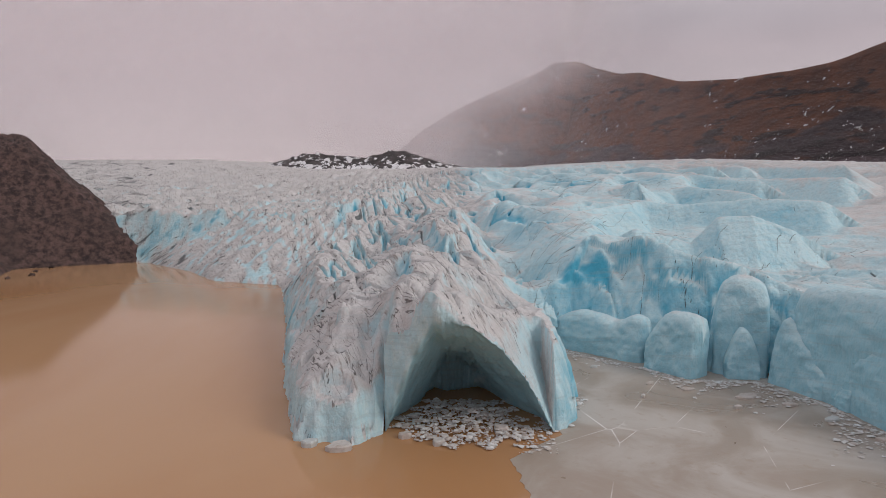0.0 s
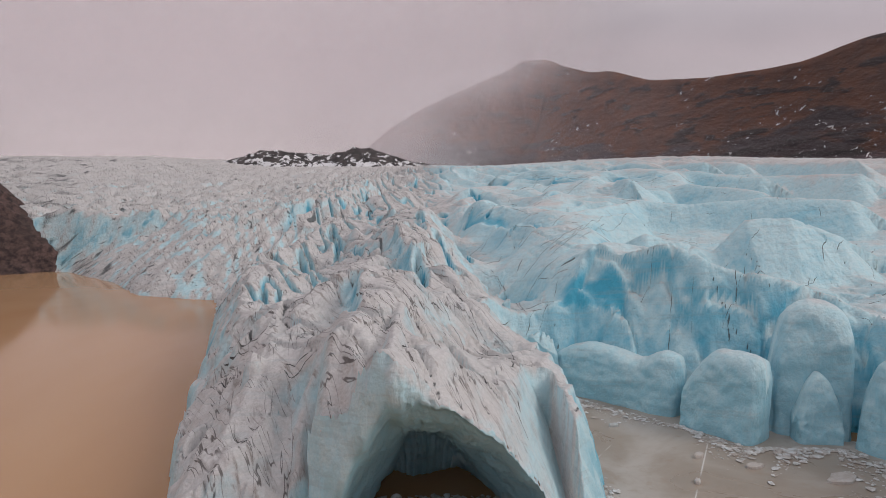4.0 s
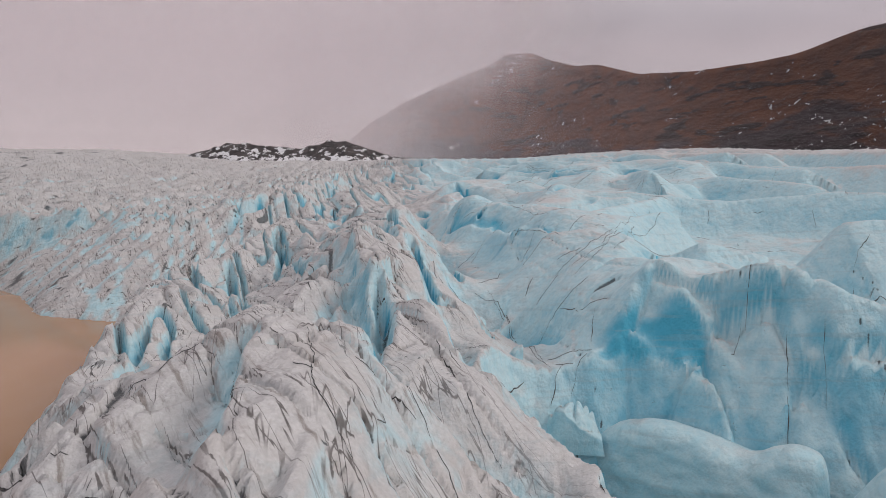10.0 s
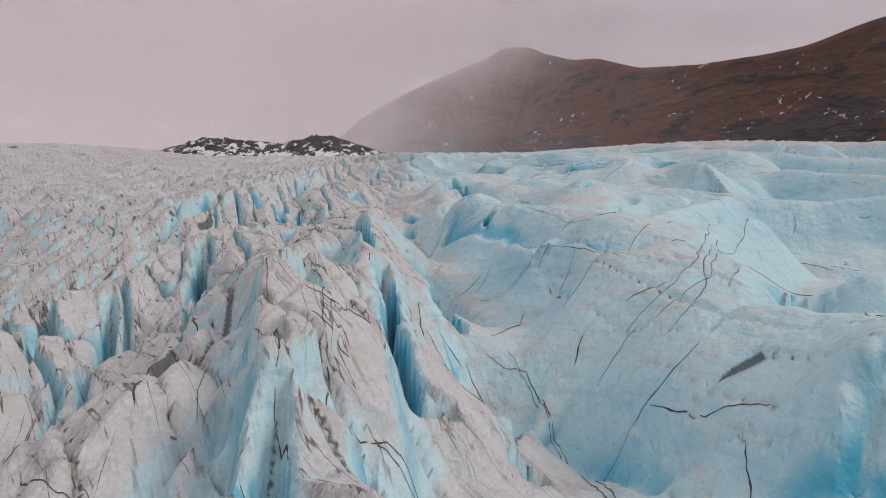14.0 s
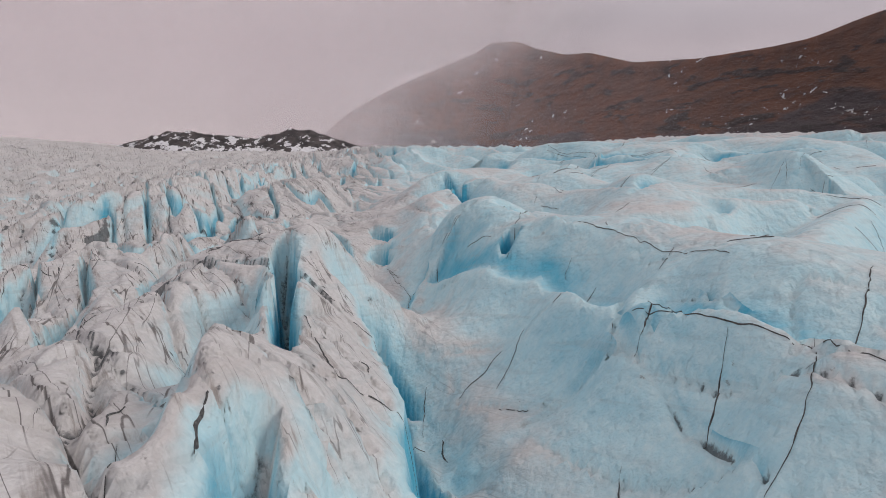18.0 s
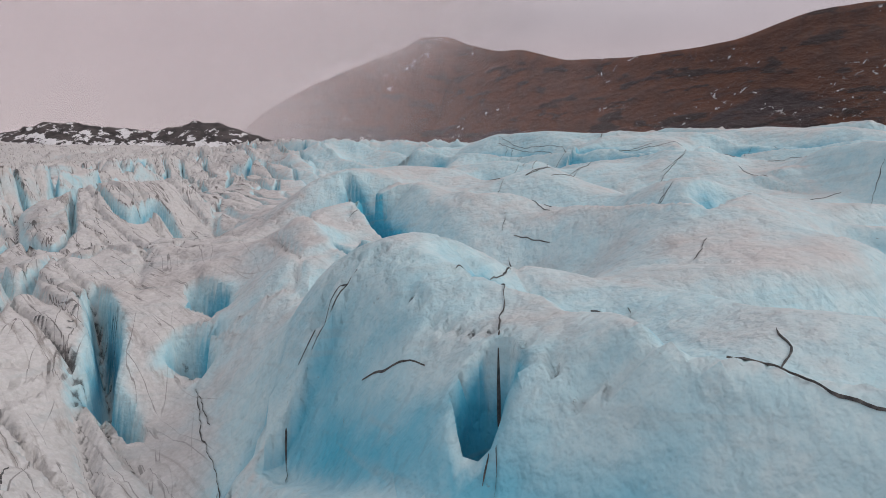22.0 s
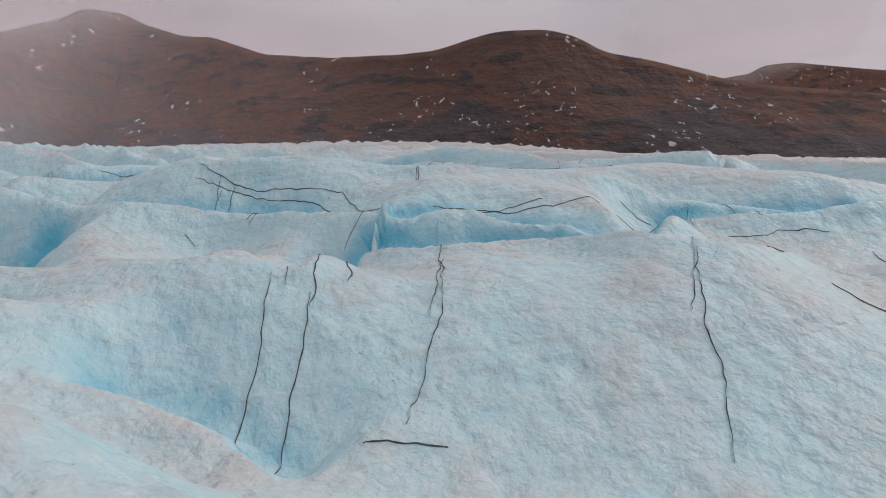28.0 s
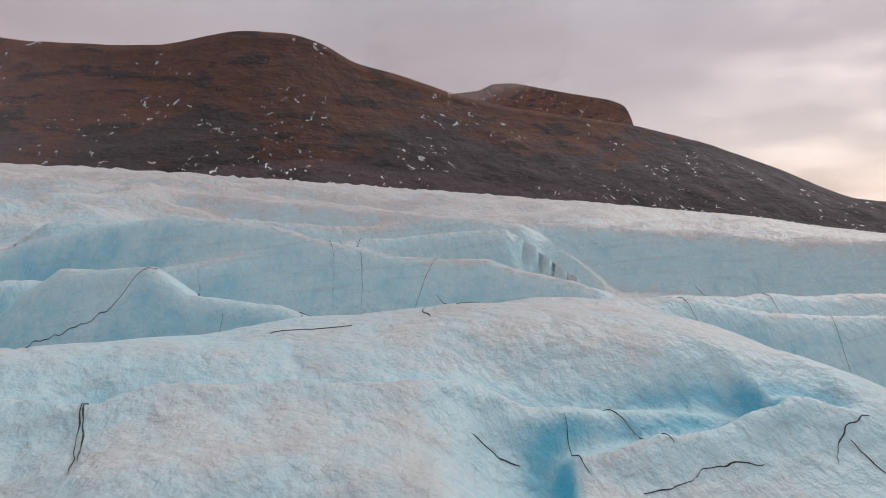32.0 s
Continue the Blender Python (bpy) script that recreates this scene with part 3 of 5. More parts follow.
form((12.9, 156.1, 15.8), (17.1, 158.8, 20.2), (17.8, 167, 22.2), (15.2, 169.2, 22.8), (11.9, 174.9, 20.7))
form((19, 170.4, 22.7), (20.4, 171.8, 22.7))
form((-40.1, 174.3, 17.8), (-38.9, 172.4, 17))
form((35.4, 164.3, 32.6), (28.8, 170.5, 32.9), (31.8, 173.5, 31.9), (28.2, 177.5, 32.8), (26.8, 176, 29.1), (24.5, 178.9, 29.1), (22.5, 186.1, 31.3))
form((-14.4, 182.5, 32.6), (-11.3, 182.2, 33.1), (-4.2, 190.5, 34.2), (-1.4, 187.1, 32.6))
form((26.2, 183.2, 31.8), (24.4, 184.6, 32.4), (25.4, 187, 32.5), (27.7, 188.2, 32.5), (28.5, 191.2, 34.1))
form((38.3, 183.5, 36.9), (33.8, 184.4, 36.5), (31.9, 187.9, 36.4), (31.7, 192, 35.8))
form((20.2, 182.6, 26.4), (20.9, 187.4, 27), (21.4, 189.7, 28.1), (18.3, 190.4, 24.8), (11.4, 193.6, 22.2), (10.4, 191.3, 23.5), (5.1, 189.8, 25.8))
form((-75.1, 191.8, 19.3), (-73.7, 193.2, 19.3))
form((-60.9, 195.6, 23.6), (-59.5, 197, 23.6))
form((19.7, 194, 30.7), (23, 191.7, 31.8), (25.8, 194.3, 32), (25.5, 197.3, 31.3), (24.4, 200.6, 31.6), (22.1, 199.7, 32.8), (20.9, 201.9, 30.9))
form((0.9, 198.8, 30.1), (-1.3, 202, 34.7), (-9.2, 205, 35.6), (-9.5, 208.2, 37.3))
form((-5.3, 203.3, 39), (-3.9, 204.7, 39))
form((18.1, 211.2, 37.7), (21.4, 211.6, 38.8), (23.9, 208.3, 38.8), (26.8, 205.5, 37.2), (28.1, 201.3, 36.5), (26.5, 199.2, 35.1))
form((16.8, 198.8, 26.3), (18, 201.8, 28.4), (12.7, 204.3, 27.7), (10.7, 213.2, 28.7), (10.3, 222.6, 30.6))
form((-37.4, 207.9, 27.3), (-42, 212.9, 30.6))
form((17.3, 219.6, 38.5), (19.4, 217.4, 37.5), (18.9, 214.9, 37.7), (21.6, 214.9, 37.6), (21.3, 207.1, 36), (24.1, 203.2, 35.2))
form((-45.6, 223.4, 35.2), (-47.2, 231.6, 33.9))
form((6.8, 214.7, 24.4), (5.8, 220.2, 27.2), (6.7, 224.6, 28.7), (7.1, 228.9, 29.8), (5.9, 233.1, 31), (2.4, 235.1, 28.6), (2.3, 237.6, 29.9))
form((1.1, 227.5, 26.9), (2.5, 228.9, 26.9))
form((13.4, 224.1, 38.1), (11.8, 228.2, 38.4), (11.3, 230.2, 36.7), (12.5, 234.4, 35.7))
form((8.2, 234.5, 34.2), (6.5, 236.4, 33.5), (3.1, 242.1, 33.2), (0.9, 243.3, 33.4), (-0.6, 241.9, 32.5), (0.3, 239, 32.6), (-2.2, 237.9, 31.2))
form((41.5, 233.2, 40), (39.2, 238.5, 40.2), (41.6, 241.5, 41.6), (39.3, 246.5, 41.5), (38.2, 251.8, 41.3))
form((-66.4, 242.5, 27.1), (-65, 243.9, 27.1))
form((43.8, 244, 45.1), (45.2, 245.4, 45.1))
form((25.6, 247.6, 35.5), (32.8, 245.1, 35.9), (35.9, 241.6, 36.9))
form((-49.5, 244.3, 31.9), (-48.1, 245.7, 31.9))
form((8.9, 249.4, 40.4), (11, 244.4, 39.2), (8.4, 241.9, 38), (5.7, 245.6, 35.3))
form((35, 244.4, 39.9), (34.6, 250.4, 41.6), (34.8, 253.3, 41.1), (32.4, 254.3, 42.8))
form((-2.5, 243.3, 33.6), (-4, 250.3, 34.6), (-7.6, 258.1, 35.7), (-6.6, 261.9, 37.3))
form((24.6, 254.6, 41.1), (20.2, 256.3, 38.5), (15.4, 260.6, 40.4), (14.7, 263.6, 40.5), (16.9, 264.1, 41.2), (19.4, 262.2, 40.7), (19.4, 259.8, 42.3))
form((-49.1, 262.1, 27.9), (-47.7, 263.5, 27.9))
form((40.4, 266.8, 46.6), (41.8, 268.2, 46.6))
form((9.4, 272, 44), (12.2, 271.2, 44.7), (17, 267.6, 42.7), (12.9, 261.4, 41), (4.6, 267, 39.1), (-0.3, 274.5, 37.3))
form((14.9, 270.7, 46.2), (14.2, 273.5, 46.4), (22.4, 277.8, 46.4), (26.1, 272.2, 43.9), (25.5, 269.6, 44.1), (23, 264.6, 45.2), (26.7, 263.3, 43))
form((24.1, 286.5, 47.6), (27.3, 281.7, 47), (32.3, 283.5, 47.1))
form((-6.7, 288.5, 35.2), (-10.7, 291.6, 34.9), (-15.3, 285.7, 37.8), (-17.6, 278.3, 35.6))
form((70.5, 280.9, 49.4), (68.8, 285, 49.8), (65.1, 289.2, 48.4), (62.7, 294.8, 48.8), (59.9, 297.3, 48.1), (59.3, 301.2, 48.5), (55, 305.1, 45.8))
form((71.3, 293.7, 53.6), (72.7, 295.1, 53.6))
form((-24.4, 300.8, 44.9), (-23, 302.2, 44.9))
form((53.9, 312.7, 48.8), (49.4, 318.8, 46.2))
form((59.3, 318.5, 53.5), (63.4, 313.4, 52.5), (71.1, 317.9, 56.1))
form((47, 306.7, 49.3), (49, 300.8, 48.8), (50.1, 298.2, 48.5))
form((64.2, 296.3, 48.6), (66.5, 290.2, 48))
form((52.2, 332.1, 57.2), (69.7, 320.8, 56.4), (87.4, 313.4, 56.1), (108.7, 292.5, 55.7))
form((61.6, 307.4, 54.4), (71.4, 308.4, 54.7), (87.5, 301.7, 54.4), (103.4, 284.7, 53.5))
form((92.5, 300.2, 53.2), (100.3, 287.7, 52.5), (105.3, 276.4, 51))
form((87.4, 298, 50.9), (102.3, 276.7, 49))
form((34, 287, 42.5), (45, 278, 40.5), (56, 270, 40.5), (64, 261, 41.5))
form((51, 286, 44), (61, 277, 44.2))


def loft(cells=1.0):
    """The ice between the form lines, drawn like a skin over them, and how near the lines are."""
    knots, owner = [], []
    for k, line in enumerate(FORMS):
        for a, b in zip(line[:-1], line[1:]):
            n = max(1, int(math.dist(a[:2], b[:2]) / 2.2))
            knots += [tuple(np.add(a, np.subtract(b, a) * i / n)) for i in range(n)]
            owner += [k + 1] * n
        knots.append(line[-1])
        owner.append(k + 1)
    knots, owner = np.array(knots), np.array(owner)

    def kin(d):
        a, b = 1.732 * d / 9.0, 1.732 * d / 40.0
        return 7 * (1 + a) * np.exp(-a) + 9 * (1 + b) * np.exp(-b)

    kx, ky = knots[:, 0], knots[:, 1]
    rest = knots[:, 2] - crest_level(kx, ky) + 5.0
    pull = np.linalg.solve(kin(np.hypot(kx[:, None] - kx, ky[:, None] - ky)) + 0.35 * np.eye(len(kx)), rest)
    gx, gy = np.arange(-90, 150, cells), np.arange(45, 380, cells)
    z, d, who = (np.zeros((len(gy), len(gx))) for _ in range(3))
    for j, y in enumerate(gy):
        far = np.hypot(gx[:, None] - kx, y - ky)
        z[j], d[j], who[j] = kin(far) @ pull, far.min(1), owner[far.argmin(1)]
    i, j = np.clip((X - gx[0]) / cells, 0, len(gx) - 1.001), np.clip((Y - gy[0]) / cells, 0, len(gy) - 1.001)
    # the skin follows the same wandering as the crests
    iw, jw = np.clip((X + 0.5 * (WX - X) - gx[0]) / cells, 0, len(gx) - 1.001), np.clip((Y + 0.5 * (WY - Y) - gy[0]) / cells, 0, len(gy) - 1.001)

    def pick(a, i, j):
        p, q = i.astype(int), j.astype(int)
        u, v = i - p, j - q
        return (a[q, p] * (1 - u) + a[q, p + 1] * u) * (1 - v) + (a[q + 1, p] * (1 - u) + a[q + 1, p + 1] * u) * v

    far = pick(d, i, j) + 40.0 * ((X < -88) | (X > 148) | (Y < 46) | (Y > 378))
    return pick(z, iw, jw) + LEVEL - 5.0, far, who[j.astype(int), i.astype(int)].astype(int)


skin, far_off, line_id = loft()
# small ridges between the known ones, none on the smooth swells of the east
calm = smooth(X + 0.3 * (Y - 200), 15, 45) * smooth(Y, 130, 200)
rough = swells(WX, WY, 20, 16, 6.5) * (1 - mixer) + swells(WX, WY, -50, 26, 8.0) * mixer
skin = skin + (0.35 + 0.9 * smooth(far_off, 1.5, 7)) * (rough - 0.35) * (1 - 0.85 * calm)
known = (1 - smooth(far_off, 9, 20)) * smooth(Y, 58, 70) * (1 - smooth(X, 8, 16) * (1 - smooth(Y, 104, 118)))
ID = np.where(known > 0.5, line_id + RIDGES, ID)
RIDGES += len(FORMS)
H = H + known * (skin - H)


def step(*line, deep=3.0):
    """A brink: the ice breaks off to the left of the line and climbs back behind the trough."""
    xs, ys = [c[0] for c in line], [c[1] for c in line]
    i0, i1 = np.searchsorted(GX, [min(xs) - 12, max(xs) + 12])
    j0, j1 = np.searchsorted(GY, [min(ys) - 12, max(ys) + 12])
    s = np.s_[j0:j1, i0:i1]
    if len(line) == 2:
        line = (line[0], ((line[0][0] + line[1][0]) / 2, (line[0][1] + line[1][1]) / 2), line[1])
    line = [(*p, 0.0 if i in (0, len(line) - 1) else 1.0) for i, p in enumerate(line)]
    d, side, full = along(line, X[s] + 0.6 * perlin(X[s] / 4, Y[s] / 4), Y[s] + 0.6 * perlin(X[s] / 4 + 5, Y[s] / 4))
    full = smooth(full, 0, 0.7)
    back = np.where(side > 0, d, 0)
    H[s] += full * (0.5 * np.exp(-((d / 1.6) ** 2)) - deep * smooth(back, 0.0, 2.2) * (1 - smooth(back, 2.4, 9.0)))
    # the glow of light through ice is painted blue on the trough's wall
    HOLLOW_BLUE[s] = np.maximum(HOLLOW_BLUE[s], 0.8 * full * smooth(back, 0.2, 0.8) * (1 - smooth(back, 2.5, 5.5)))


step((-9.5, 68), (-10.2, 73.4), (-11.9, 83.1), (-12.2, 88), (-12.4, 94.6), deep=3.8)
step((-21.2, 148.5), (-17.5, 139.2), deep=3.8)
step((-10.2, 112.3), (-7, 107.2), deep=3.8)
step((-2.5, 89.1), (2, 86.8), (8.1, 84.2), (10.3, 80.1), deep=3.8)
step((-1.2, 92.1), (-3.6, 110.5), (-6.1, 123.1), (-10.1, 143), (-5.1, 138.8), (-0.6, 139), (1.8, 130.7), (3.5, 111.2), (5.5, 99.1), deep=3)
step((-23, 77.7), (-20.1, 80.1), deep=2.2)
step((-13.3, 69.4), (-10.5, 68.4), deep=2.2)
step((-34.3, 148.5), (-35.6, 162), deep=3)
step((-10, 104.5), (-5.7, 95.8), (-3.4, 91.6), (-2.3, 89), deep=3)
step((-5.6, 94.9), (-7.2, 102.9), (-8.1, 108.9), (-9.9, 123.3), (-7.5, 123.4), deep=3)
step((-1.7, 97.9), (-2.5, 103.4), (-3.2, 108), (-5.1, 119.5), (-5.3, 125), (-0.8, 122.8), (2, 112.7), (4.1, 110.2), deep=3)
step((-0.7, 162.7), (5.9, 161.8), (10.4, 140.1), (15.3, 149.7), (18.2, 143.8), (20.4, 137.4), (22, 131), deep=2.2)
step((24, 122.8), (30.9, 122.6), (35.4, 120.4), (38.6, 116.9), (41.1, 116.7), deep=1.9)
step((-2.1, 157.9), (-2.6, 163.3), (-5.8, 178.2), (-6.9, 188.3), (-4.9, 183.3), deep=3)
step((-2.2, 174.4), (-3.7, 182.1), (-5, 188.6), (-7.5, 201.5), deep=3.8)
step((-4.2, 201.1), (1.2, 198.5), (3.5, 189.8), (4.8, 182.1), (6.8, 176.4), (7.5, 171.3), deep=3.8)
step((0.4, 203.7), (2.8, 199.3), (5.2, 190.5), (6.3, 184.8), (8.7, 178.2), deep=3)
step((3.7, 205.7), (8.2, 221.2), (12.4, 212.4), (16, 206.1), (19.5, 203.1), (20.9, 197.8), (21.7, 192.3), (23, 189.3), deep=1.9)
step((23.1, 188.1), (25.8, 183.6), (28.7, 177.9), (30.8, 173), (31.5, 169.6), deep=1.9)
step((16.3, 224.1), (22.6, 217.6), (24, 207.6), (29.9, 203.6), (35.1, 199.1), deep=1.9)
step((51.9, 225.2), (58.7, 230.1), deep=1.9)
step((8.9, 252.9), (11.7, 245.7), deep=2.2)
step((11, 251.3), (10.6, 262.5), (15.2, 265.4), (16.5, 259.3), (18.1, 252.1), (18.7, 246.7), (20, 241.3), (20.8, 234.6), (20, 227.2), deep=3.8)
step((26.1, 265.8), (28.6, 256.3), (33.6, 255.7), (37.1, 250.9), (38.1, 246.5), (41.2, 241.8), (43.4, 237.6), (43.8, 236.6), deep=2.6)
step((45.3, 244.4), (46, 239.9), (46.4, 238.8), deep=2.2)
step((33.9, 334.2), (36.3, 325.4), deep=2.2)
step((37.3, 310.2), (40, 303.4), (44, 300.3), (47.7, 296.3), (57.2, 304.1), (60.8, 298.7), (65, 295.5), (68.1, 290), (69.4, 284.1), (72.9, 280.2), (81, 280.1), (82.6, 275.4), deep=2.2)
step((34.4, 337.8), (40.3, 332.9), (44.2, 327.6), (48.6, 325.1), (52.9, 321.7), (56.4, 316.6), (58.7, 310.1), (61.6, 304.5), (66.5, 301.3), (69, 296.5), (70.1, 291.6), (73.1, 286.5), (89.6, 293.7), (93.1, 290), (96.9, 286.6), (101, 283.3), (102.9, 281.6), deep=2.2)
step((52, 331.6), (57.7, 328.4), (63.7, 325.4), (68, 320.7), (71.4, 315), (77.3, 312.8), deep=2.2)
step((32.3, 295.3), (36.7, 291.8), (39.9, 287.4), (40.8, 283), deep=2.2)
step((68.8, 319.9), (72.4, 316.5), (76.2, 312.6), (80.8, 308.6), (83.9, 304.4), (89, 300.9), (92.9, 296.2), (97, 291.2), (100.9, 285.8), (104.1, 280.2), (105.8, 276.4), deep=1.6)


SEAMS = []


def seam(*line, wide=0.25):
    """A closed crack that is full of black grit."""
    SEAMS.append((line, wide * (0.5 if line[0][1] < 235 else 0.34)))


def slot(*line, wide=1.5, deep=8, grit_shade=0.5):
    """A crevasse that is cut into the ice along a line."""
    xs, ys = [c[0] for c in line], [c[1] for c in line]
    i0, i1 = np.searchsorted(GX, [min(xs) - 6, max(xs) + 6])
    j0, j1 = np.searchsorted(GY, [min(ys) - 6, max(ys) + 6])
    s = np.s_[j0:j1, i0:i1]
    if len(line) == 2:
        line = (line[0], ((line[0][0] + line[1][0]) / 2, (line[0][1] + line[1][1]) / 2), line[1])
    line = [(*p, 0.15 if i in (0, len(line) - 1) else 1.0) for i, p in enumerate(line)]
    d, _, open_here = along(line, X[s] + 0.8 * perlin(X[s] / 4, Y[s] / 4), Y[s] + 0.8 * perlin(X[s] / 4 + 5, Y[s] / 4))
    H[s] -= deep * (0.3 + 0.7 * open_here) * (1 - smooth(d, wide * 0.15, wide * (0.5 + 0.5 * open_here)))
    # the shade down in the crevasse is coloured dark, in one mask with grit
    GRIT_SHADE[s] = np.maximum(GRIT_SHADE[s], grit_shade * (1 - smooth(d, 0.0, wide * 0.2 + 0.30)))
    if deep > 2.5:  # bluer walls: clean ice, and scattered light put into the colour
        HOLLOW_BLUE[s] = np.maximum(HOLLOW_BLUE[s], open_here * (1 - smooth(d, wide * 0.6, wide * 1.9 + 0.6)))


slot((-32.3, 189.6), (-20.1, 150.0), wide=0.83, deep=10, grit_shade=0.2)
seam((81.9, 256.5), (77.4, 254.0), wide=0.34)
seam((49.5, 275.5), (49.8, 274.8), wide=0.26)
seam((98.0, 347.4), (112.6, 360.8), (103.8, 347.4), wide=0.3)
seam((98.4, 335.4), (87.2, 326.4), wide=0.2)
seam((120.5, 346.9), (95.7, 322.1), (94.3, 320.7), wide=0.26)
seam((100.2, 321.9), (97.0, 318.8), wide=0.3)
seam((101.3, 317.9), (98.8, 316.1), wide=0.2)
seam((152.9, 367.2), (123.1, 341.5), wide=0.26)
seam((128.7, 340.3), (101.9, 319.7), wide=0.3)
seam((128.8, 327.1), (128.7, 322.5), wide=0.2)
seam((106.7, 309.3), (102.6, 309.7), wide=0.26)
seam((127.2, 288.4), (119.7, 292.7), wide=0.3)
seam((87.6, 361.4), (90.3, 355.7), (93.9, 350.4), (98.4, 347.5), wide=0.2)
seam((135.4, 281.1), (131.6, 280.9), wide=0.26)
seam((180.7, 297.7), (178.4, 295.2), wide=0.3)
slot((-40.6, 215.5), (-34.5, 192.4), wide=1.6, deep=7, grit_shade=0.6)
slot((-4.8, 123.2), (-3.4, 110.6), wide=1.9, deep=7, grit_shade=0.6)
slot((-1.9, 91.5), (-0.4, 88.3), wide=1.9, deep=7, grit_shade=0.6)
slot((-36.2, 163), (-43.2, 180.8), (-45.2, 186.7), wide=1.3, deep=7, grit_shade=0.6)
slot((-34.2, 193.6), (-39.3, 214.2), wide=1.6, deep=7, grit_shade=0.6)
slot((-3.4, 113), (-3, 106.8), (-2.7, 103.1), wide=1.9, deep=7, grit_shade=0.6)
slot((0.2, 162), (1.3, 146.8), (3.4, 135.6), (6.6, 136.4), wide=1.3, deep=7, grit_shade=0.6)
slot((-7.2, 205.3), (-5.9, 198.5), (-3.6, 184.9), (-2, 175.5), wide=1.3, deep=7, grit_shade=0.6)
slot((-0.5, 164.8), (0.2, 159.2), (1.1, 154.2), (1.4, 152.1), wide=1.3, deep=7, grit_shade=0.6)
slot((-40.4, 212.8), (-37.9, 207.7), wide=1.6, deep=7, grit_shade=0.6)
slot((1.6, 201.9), (4.4, 194.5), (5.9, 187), (7.1, 180.1), (7.5, 169.7), (9.7, 167), wide=1.9, deep=7, grit_shade=0.6)
slot((3, 203.1), (5.4, 198.6), (6.9, 196.2), wide=1.3, deep=7, grit_shade=0.6)
slot((-7.3, 204.4), (-6.2, 198.5), (-4.7, 193.1), (-4.2, 189.5), wide=1.6, deep=7, grit_shade=0.6)
slot((26.5, 187), (26.7, 182.9), wide=1.3, deep=9, grit_shade=0.6)
slot((-9.2, 251.5), (-6.7, 245.6), (-4.6, 240.7), (-3.2, 234.3), (-0.1, 231.5), wide=1.3, deep=7, grit_shade=0.6)
slot((0.2, 248.7), (3.8, 242.8), wide=1.6, deep=7, grit_shade=0.6)
slot((0.9, 240.6), (3.2, 236.9), wide=1.9, deep=7, grit_shade=0.6)
slot((19.2, 213.5), (18.3, 210.5), wide=1.3, deep=9, grit_shade=0.6)
slot((14.7, 272.4), (17.7, 265.7), (19.7, 258.2), (21.2, 253.8), (23.1, 249), (25.5, 246.2), wide=1.3, deep=7, grit_shade=0.6)
slot((12.9, 250.9), (14.2, 246.6), (14.8, 242.1), wide=1.6, deep=9, grit_shade=0.6)
seam((15.1, 163.1), (18.6, 149), (19.8, 126.5), wide=0.2)
seam((-0.2, 87.7), (3.3, 82.7), (4.6, 75.6), wide=0.26)
seam((30, 148.8), (35.7, 153.5), (47.7, 176.6), wide=0.3)
seam((-8.8, 90.8), (-7, 83.9), (-5.2, 76.5), (-2.4, 72.9), wide=0.2)
seam((2.2, 108.5), (4.5, 98.9), (6.4, 91.9), (8.4, 89.3), wide=0.26)
seam((12.6, 163.1), (16.8, 158.3), (17.9, 153.3), (18.9, 148.9), (20.1, 141.7), (19.8, 130.8), (20.2, 124.7), wide=0.3)
seam((-5, 144.6), (-3.3, 133.6), (-2.1, 126.4), (3.3, 127), (8.7, 125), (10.8, 121.2), wide=0.2)
seam((21.3, 142.8), (28.1, 143.3), (31.1, 144.6), wide=0.26)
seam((27.4, 154.8), (33.7, 156.6), (38.7, 161.9), (51.5, 185.2), (70.2, 218.1), wide=0.3)
seam((30, 152.6), (37.7, 156), (52.9, 183.1), (61.5, 192.1), (83.1, 225), wide=0.2)
seam((25.4, 142.4), (29.3, 135.3), (30.8, 131.9), wide=0.26)
seam((9.9, 162.1), (12.6, 155.2), wide=0.3)
seam((-5.6, 162.8), (-3.6, 157.5), (-2.6, 151.9), (-1.9, 147.9), wide=0.2)
seam((-2, 185.5), (1.3, 176.7), (6.5, 177.6), (7, 171.3), wide=0.26)
seam((27.7, 178), (23.7, 173.5), wide=0.3)
seam((31.2, 174.2), (27.6, 169.4), (23.2, 166.2), wide=0.2)
seam((19.8, 175.8), (17, 169.9), wide=0.26)
seam((40.1, 181), (35.5, 176), (32.4, 173), wide=0.3)
seam((25.1, 185.2), (28.2, 178), (30.5, 172.1), (30.9, 167.6), wide=0.2)
seam((18.2, 208.6), (22.2, 222.9), wide=0.26)
seam((30.8, 248.9), (33.6, 246.1), wide=0.3)
seam((27.8, 219.1), (25.9, 207.8), (28.1, 203.5), (30.5, 197.5), (32, 192.3), (32.5, 187.3), wide=0.2)
seam((18.7, 210.6), (18, 209), wide=0.26)
seam((23.5, 199.4), (24.9, 192.9), wide=0.3)
seam((23.3, 187.7), (22.2, 185.2), wide=0.2)
seam((23.7, 185.3), (25.9, 182.7), wide=0.26)
seam((14, 224.8), (11, 223.8), wide=0.3)
seam((3, 234.8), (5.2, 228.1), (7.1, 220.9), wide=0.2)
seam((10.2, 223), (10.3, 220), wide=0.26)
seam((82.3, 256.8), (79.5, 252.2), wide=0.3)
seam((14.3, 224.6), (11.7, 223.6), wide=0.2)
seam((25, 213), (25, 208.4), (25.3, 207.9), wide=0.26)
seam((41.2, 232.4), (38, 228.8), wide=0.3)
seam((45.7, 246.3), (42.3, 242), wide=0.2)
seam((17.2, 264.6), (14.7, 260), wide=0.3)
seam((35.1, 255.8), (35.9, 251.6), wide=0.2)
